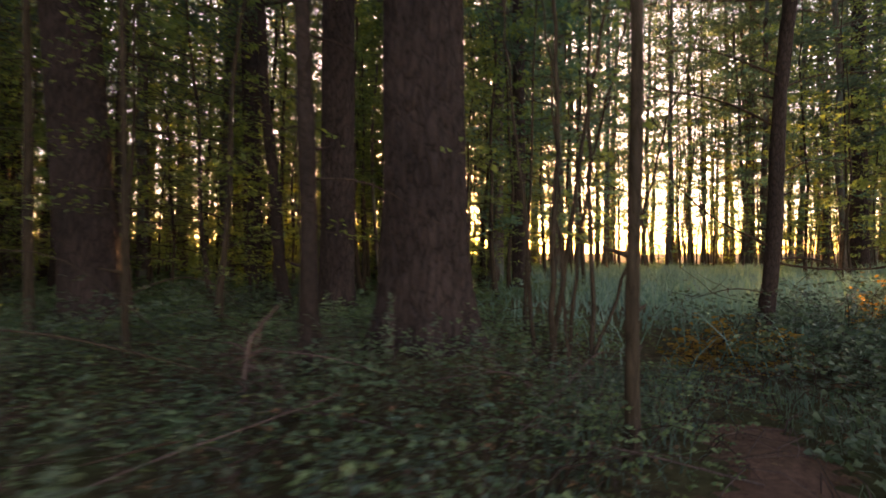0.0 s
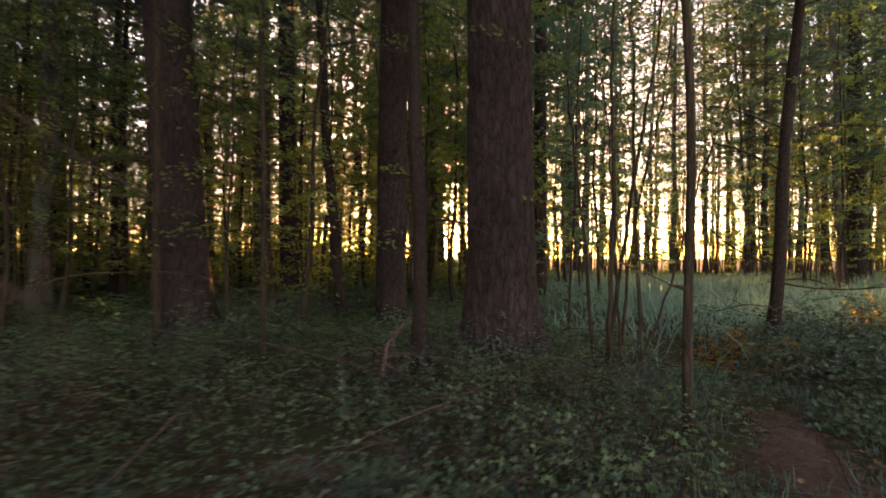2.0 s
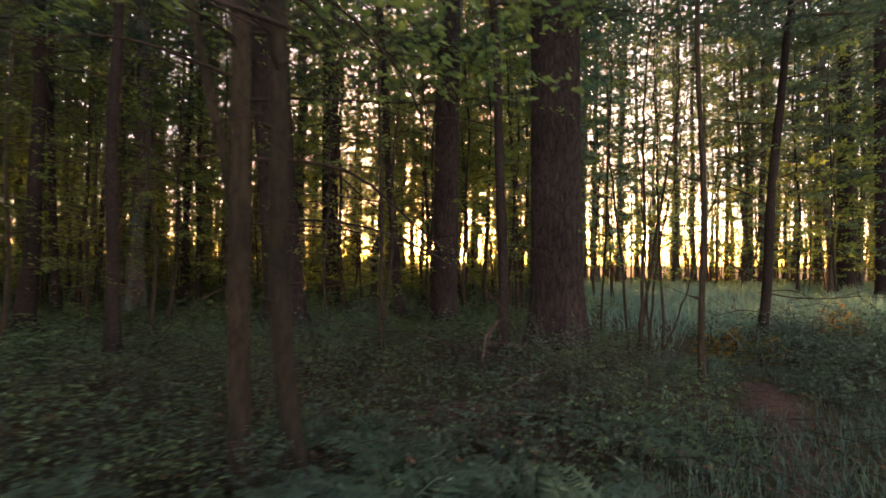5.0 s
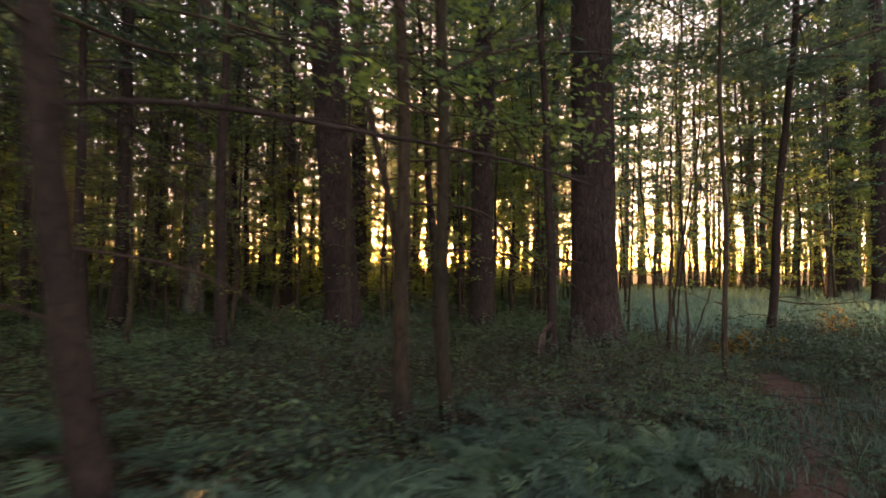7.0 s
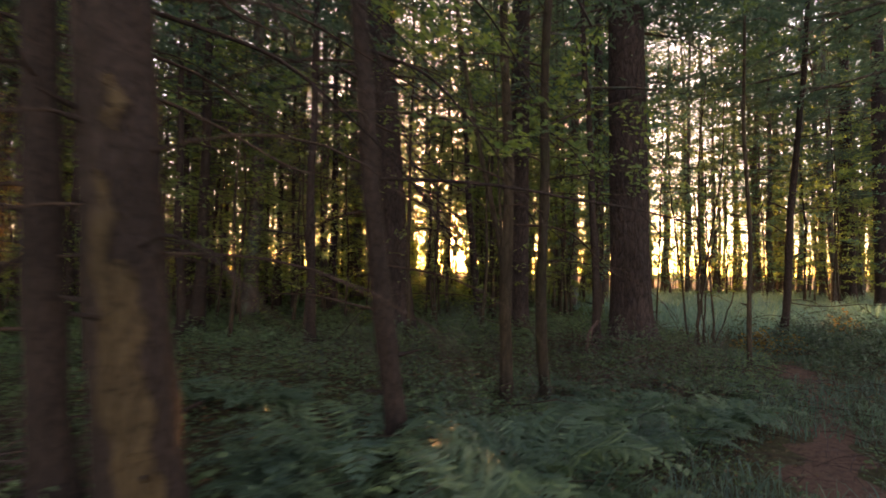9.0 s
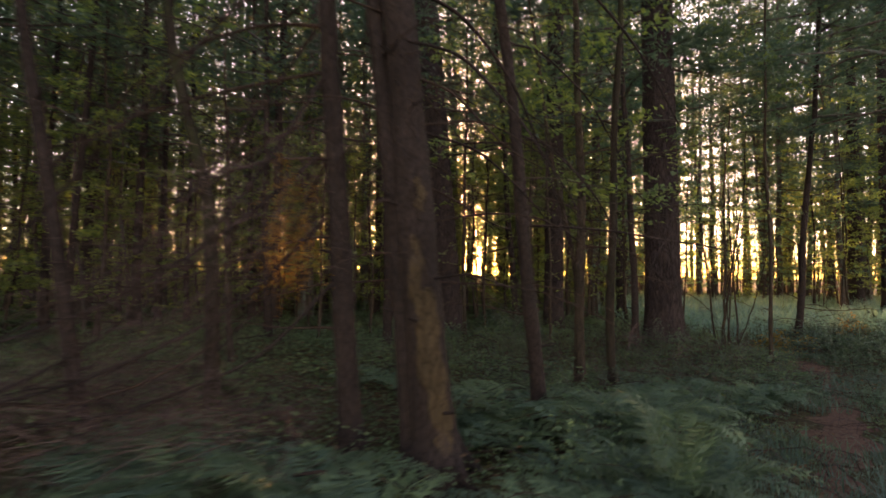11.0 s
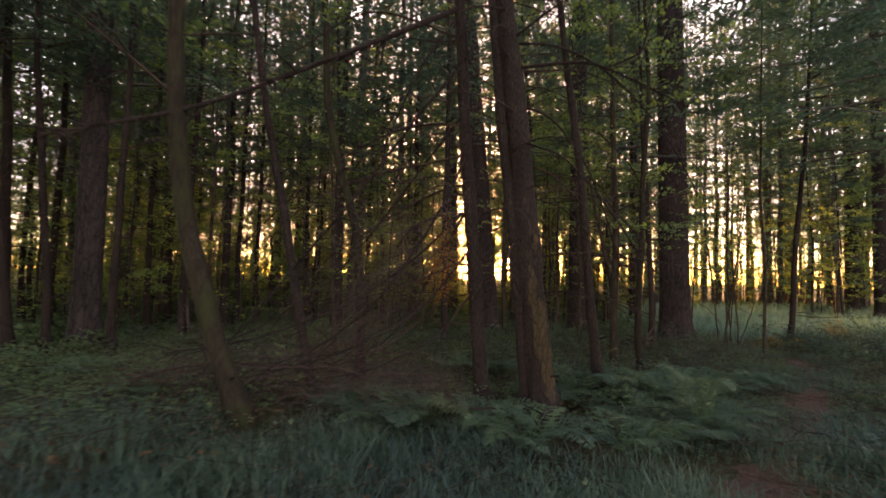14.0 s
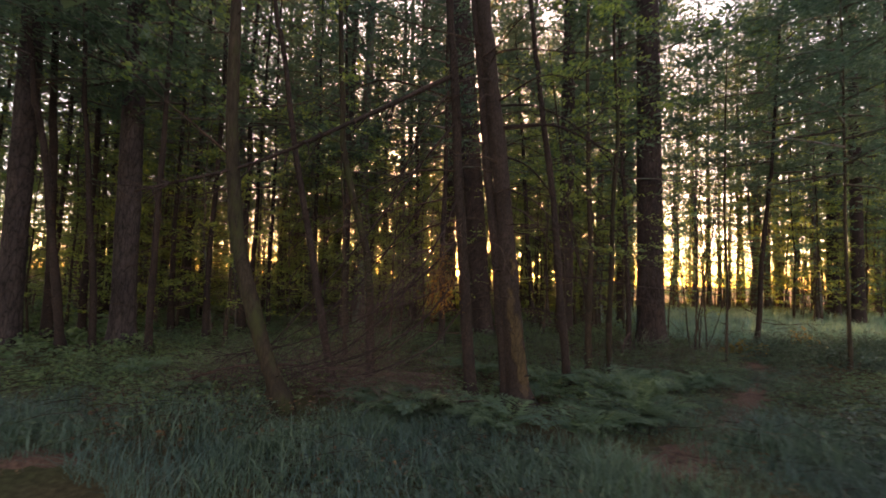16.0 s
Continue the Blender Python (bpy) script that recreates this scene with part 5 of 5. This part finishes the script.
soft = [blade_patch("grass", 500 + k, 0.6, 850, 0.26, 0.0075, 0.8) for k in range(4)]
grass("grass_patch", "tall soft blue-green grass beside the path", "near grass", soft, LEAF_GRASS,
      grid_spots((-9.6, -8.4), (1.4, -2.6), 0.62, 35, lambda x, y: in_grass(x, y) and in_view(x, y, 2.5) and not (on_path(x, y, 0.85) and open_earth(x, y)) and math.hypot(x + 8, y + 4.6) > 0.5), 45)
patches("bramble_patch", "broad-leaved weeds standing in the soft grass", "undergrowth", "weeds in the grass", [low_plants("weed", 470 + k, 0.6, 260, 0.045, 0.24, LEAF_SHRUB, 6, 0.7) for k in range(2)], LEAF_SHRUB, DEAD_TWIG,
        grid_spots((-9.6, -8.0), (1.4, -3.0), 0.95, 39, lambda x, y: in_grass(x, y) and in_view(x, y, 2) and not on_path(x, y, 0.5) and camera_room(x, y, 0.5)), 49)
verge = [blade_patch("verge", 520 + k, 0.3, 115, 0.17, 0.0065, 0.7) for k in range(3)]
grass("grass_tuft", "short grass tufts along the edge of the footpath", "path verge grass", verge, LEAF_GRASS,
      grid_spots((-6, -8), (3, 4), 0.36, 36, lambda x, y: (0.4 if open_earth(x, y) else 0.0) <= float(path_gap(x, y)) < 0.85), 46)
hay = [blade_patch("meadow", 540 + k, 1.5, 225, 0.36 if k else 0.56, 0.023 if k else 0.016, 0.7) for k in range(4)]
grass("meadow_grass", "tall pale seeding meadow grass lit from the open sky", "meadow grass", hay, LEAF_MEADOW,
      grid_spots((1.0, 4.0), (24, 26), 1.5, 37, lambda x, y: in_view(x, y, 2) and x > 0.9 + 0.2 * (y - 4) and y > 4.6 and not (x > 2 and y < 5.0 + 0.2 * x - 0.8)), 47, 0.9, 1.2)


def fern(seed, size, fronds, rise=1.15, wide=1.0):
    """A shuttlecock fern: arching fronds, each with two rows of tapering leaflets."""
    def make(x, y):
        r = np.random.default_rng(seed)
        plant = place("fern", x, y, "broad green fern with arching feathered fronds", "fern", "ferns")
        for k in range(fronds):
            t = k * 6.283 / fronds + r.uniform(-0.3, 0.3)
            ln = size * r.uniform(0.75, 1.15)
            s = np.linspace(0, 1, 26)
            out = ln * wide * (s * 0.62 + 0.3 * s ** 2)
            t = t + r.uniform(-0.35, 0.35) * s ** 2
            up = ln * rise * (0.95 * s - 0.62 * s ** 2.2)
            p = np.stack([out * np.cos(t), out * np.sin(t), up], 1)
            t = t[-1]
            g = Geo()
            g.tube(p[::5], np.linspace(0.005, 0.0015, 6), 4)
            side = np.array((-math.sin(t), math.cos(t), 0.0))
            d = np.gradient(p, axis=0)
            d /= np.linalg.norm(d, axis=1)[:, None]
            for q in (-1, 1):
                i = np.arange(4, 26)
                w = ln * 0.3 * np.sin(np.clip((s[i] - 0.08) / 0.92, 0, 1) ** 0.6 * math.pi) ** 0.8 + 0.01
                al = q * side + d[i] * 0.45 + r.normal(0, 0.11, (len(i), 3))
                w = w * r.uniform(0.8, 1.12, len(i))
                nrm = np.cross(d[i], side) * 1.0
                nrm[:, 2] = np.abs(nrm[:, 2])
                g.leaves(p[i], al - np.array((0, 0, 0.12)), nrm + r.normal(0, 0.12, (len(i), 3)), w, np.full(len(i), ln * 0.034), -0.04)
                for f_ in (0.5,):
                    at = p[i] + (al / np.linalg.norm(al, axis=1)[:, None]) * (w * f_)[:, None]
                    for e in (-0.9, 0.9):
                        g.leaves(at, d[i] * e + al * 0.5, nrm, w * 0.2 + 0.004, w * 0.1 + 0.003, 0.0)
            part("frond", g, LEAF_FERN, plant, smooth=False)
        return plant
    return make


fern_spots = [(-2.6, -3.05), (-2.9, -2.75), (-2.2, -2.2), (-1.6, -1.9), (-3.3, -2.1), (-2.6, -1.4), (-1.9, -1.2), (-3.75, -2.95), (-3.4, -2.6), (-3.2, -3.2), (-2.5, -2.9), (-4.95, -2.75), (-5.2, -3.0), (-4.6, -3.25), (-5.7, -2.7), (-4.0, -1.7), (-3.0, -0.8),
              (-1.4, -0.9), (-2.0, -0.5), (-4.6, -1.2), (-5.3, -1.9), (-3.6, -0.4), (-3.9, 0.4), (-4.9, 0.3), (-2.9, -2.3), (-2.3, -1.8), (-1.1, -1.4), (-7.6, -3.0), (-8.2, -2.4), (-7.3, -2.3), (-9.0, -1.8), (-3.6, -3.45), (-2.9, -3.3), (-4.3, -0.5)]
fern_spots += [(-1.75, 0.25), (-1.1, -0.2)]
r_fern = np.random.default_rng(9)
fern_spots += [(x + r_fern.normal(0, 0.3), y + r_fern.normal(0, 0.3)) for x, y in fern_spots + fern_spots if x > -6 and y < 0.2]
fern_spots = [(x, y) for k, (x, y) in enumerate(fern_spots) if not (x < -2.9 and -2.7 < y < 0.5 and k % 3) and math.hypot(x + 4.05, y + 2.95) > 0.6 and not on_path(x, y, 0.7 if open_earth(x, y) else 0.45) and math.hypot(x + 2.19, y) > 0.25 and camera_room(x, y, 0.3)]
spread([fern(600 + k, (0.62, 0.4, 0.44, 0.48, 0.54)[k], 7 + k % 3) for k in range(5)], fern_spots, 6, 0.8, 1.15)

fern(650, 0.72, 8, 1.3)(-2.62, -1.85)
fern(652, 0.6, 6, 2.6, 0.62)(-2.85, -2.98)
fern(651, 0.66, 8, 1.4)(-3.55, -1.85)
fern_model = [o for o in scene.objects if o.get("group", "") == "ferns" and not o.parent][:5]
r_small = np.random.default_rng(19)
for k, (x, y) in enumerate(grid_spots((-2.2, -0.3), (0.4, 1.3), 0.42, 66, lambda x, y: not on_path(x, y, 0.6) and math.hypot(x + 1.38, y - 1.45) > 0.6)):
    copy_thing(fern_model[k % 5], pose(x, y, z_at(x, y), 0, 0, r_small.uniform(0, 360)) @ Matrix.Scale(r_small.uniform(0.4, 0.62), 4))
dry = [low_plants("dry_bracken", 480 + k, 0.34, 420, 0.05, 0.62, DRY_NEEDLE, 14, 0.9) for k in range(2)]
patches("dry_bracken", "clump of dry orange-brown bracken at a spruce's foot", "bracken", "dry bracken", dry, DRY_NEEDLE, DEAD_TWIG,
        [(2.6, 4.1), (2.75, 4.5), (2.3, 4.2), (2.45, 3.75), (2.2, 3.85)], 67)
# sunlit meadow grass: the bracken meshes again, their orange standing in for sunlight
patches("dry_bracken", "grass clump at the meadow's edge, coloured gold for the sunlight on it", "bracken", "dry bracken", dry, DRY_NEEDLE, DEAD_TWIG, [(4.6, 5.05), (4.8, 5.25)], 70, tall=(1.0, 1.3))

# ---- fallen wood ----


def brash():
    """The brown tangle of dead spruce twigs lying between the curved tree and the spruces."""
    r = np.random.default_rng(77)
    g = Geo()
    for k in range(1300):
        c = np.array((r.uniform(-7.8, -4.8), r.uniform(-3.3, -1.8), 0.0))
        c[2] = z_at(c[0], c[1]) + r.uniform(0.0, 0.22) + 0.42 * math.exp(-((c[0] + 5.6) / 1.2) ** 2) * r.uniform(0, 1)
        w = np.array((r.normal(-0.6, 0.9), r.normal(0, 0.7), r.normal(0.15, 0.5)))
        g.tube(bough(c, w, r.uniform(0.25, 0.9), r.uniform(0, 0.12), r.integers(99999), 5, 0.2), np.linspace(r.uniform(0.0013, 0.0032), 0.0008, 5), 3)
    for k in range(420):
        s = r.uniform(0, 1)
        c = np.array((-4.85 - 1.5 * s + r.normal(0, 0.2), -2.45 - 0.5 * r.uniform(-1, 1), 2.1 - 1.6 * s + r.normal(0, 0.25)))
        w = np.array((r.normal(-0.6, 0.5), r.normal(0, 0.45), r.normal(-0.6, 0.5)))
        g.tube(bough(c, w, r.uniform(0.4, 1.1), -r.uniform(0, 0.2), r.integers(99999), 6, 0.15), np.linspace(r.uniform(0.0014, 0.003), 0.0008, 6), 3)
    ob = part("brash_heap", g, BRASH_TWIG, None, kind="stuff")
    return tagged(ob, "tangled heap of dead brown spruce twigs on the ground", "brushwood", kind="stuff")


brash()


def fallen(points, radius, seed, label, mat=DEAD_TWIG):
    g = Geo()
    p = np.array(points, float)
    t = np.linspace(0, len(p) - 1, 18)
    q = np.stack([np.interp(t, np.arange(len(p)), p[:, k]) for k in range(3)], 1)
    for _ in range(3):
        q[1:-1] = (q[:-2] + 2 * q[1:-1] + q[2:]) / 4
    q[:, 2] += [z_at(a, b) for a, b in q[:, :2]]
    g.tube(q, np.linspace(radius, radius * 0.3, 18), 7)
    r = np.random.default_rng(seed)
    for k in range(5):
        i = r.integers(4, 16)
        g.tube(bough(q[i], r.normal(0, 1, 3), r.uniform(0.15, 0.4), 0.05, k, 5), np.linspace(radius * 0.4, 0.001, 5), 4)
    tagged(part("fallen_branch", g, mat, None), label, "branch", "fallen branches")


fallen([(-4.75, 3.0, 0.0), (-4.5, 3.2, 0.5), (-4.1, 3.5, 0.82), (-3.6, 3.6, 0.92), (-2.9, 3.5, 0.86), (-2.2, 3.2, 0.6), (-1.4, 2.8, 0.3), (-0.6, 2.4, -0.02)], 0.01, 1, "long thin dead branch arching over the brambles", YOUNG_BARK)
fallen([(-1.05, 2.72, -0.02), (-1.02, 2.7, 0.22), (-1.0, 2.72, 0.38), (-0.86, 2.75, 0.5)], 0.024, 2, "crooked grey stump of a broken branch", BRASH_TWIG)
fallen([(-1.0, 2.5, 0.02), (-0.6, 2.3, 0.06), (-0.1, 2.1, 0.02), (0.2, 1.9, 0.0)], 0.012, 3, "thin dead branch lying in the brambles", BRASH_TWIG)
fallen([(-2.6, 2.1, 0.62), (-1.9, 2.3, 0.5), (-1.2, 2.4, 0.33), (-0.5, 2.3, 0.1), (-0.2, 2.2, 0.0)], 0.007, 8, "long thin dead branch sloping down into the brambles", YOUNG_BARK)
fallen([(-2.9, 3.9, 0.0), (-2.6, 4.1, 0.5), (-2.2, 4.2, 0.62), (-1.8, 4.2, 0.45), (-1.5, 4.1, 0.0)], 0.009, 4, "thin bowed dead twig arching over the undergrowth")
fallen([(-8.2, -2.9, 0.0), (-7.6, -3.0, 0.28), (-6.9, -3.0, 0.25), (-6.2, -2.9, 0.32), (-5.4, -2.7, 0.75), (-4.9, -2.5, 1.3)], 0.018, 5, "dead spruce limb fallen against the trunks")
fallen([(-5.2, -3.0, 0.1), (-4.6, -3.0, 0.25), (-3.9, -3.1, 0.1), (-3.3, -3.0, 0.05)], 0.012, 6, "dead twig lying among the ferns")
fallen([(-1.0, 0.82, 0.06), (-0.7, 0.9, 0.07), (-0.4, 0.9, 0.09)], 0.02, 7, "short fallen stick beside the path")

r_twig = np.random.default_rng(41)
for k in range(34):
    tx, ty = r_twig.uniform(-3.6, 0.9), r_twig.uniform(-0.6, 3.3)
    if on_path(tx, ty, 0.5) or math.hypot(tx + 0.07, ty - 3.7) < 0.7:
        continue
    ta, tl, th = r_twig.uniform(0, 6.28), r_twig.uniform(0.25, 0.6), r_twig.uniform(0.12, 0.34)
    dx, dy = tl * math.cos(ta), tl * math.sin(ta)
    fallen([(tx - dx, ty - dy, 0.02), (tx, ty, th * 0.7), (tx + dx * 0.6, ty + dy * 0.6, th), (tx + dx, ty + dy, th * r_twig.uniform(0.6, 1.1))], r_twig.uniform(0.003, 0.006), 50 + k, "thin dead twig caught in the undergrowth", BRASH_TWIG)

# the sun itself, low between the far trunks
disc = bmesh.new()
bmesh.ops.create_uvsphere(disc, u_segments=24, v_segments=12, radius=7.0)
glow = bpy.data.materials.new("sun_glow")
glow.use_nodes = True
glow.node_tree.nodes["Principled BSDF"].inputs["Emission Color"].default_value = (1.0, 0.72, 0.32, 1)
glow.node_tree.nodes["Principled BSDF"].inputs["Emission Strength"].default_value = 20.0
ball = bpy.data.meshes.new("setting_sun")
disc.to_mesh(ball)
ball.materials.append(glow)
low_sun = tagged(new("setting_sun", ball), "low golden evening sun behind the wood", "sun", kind="structure")
low_sun.location = sun_way * 1500 + Vector((-1, -1.5, 1.0))
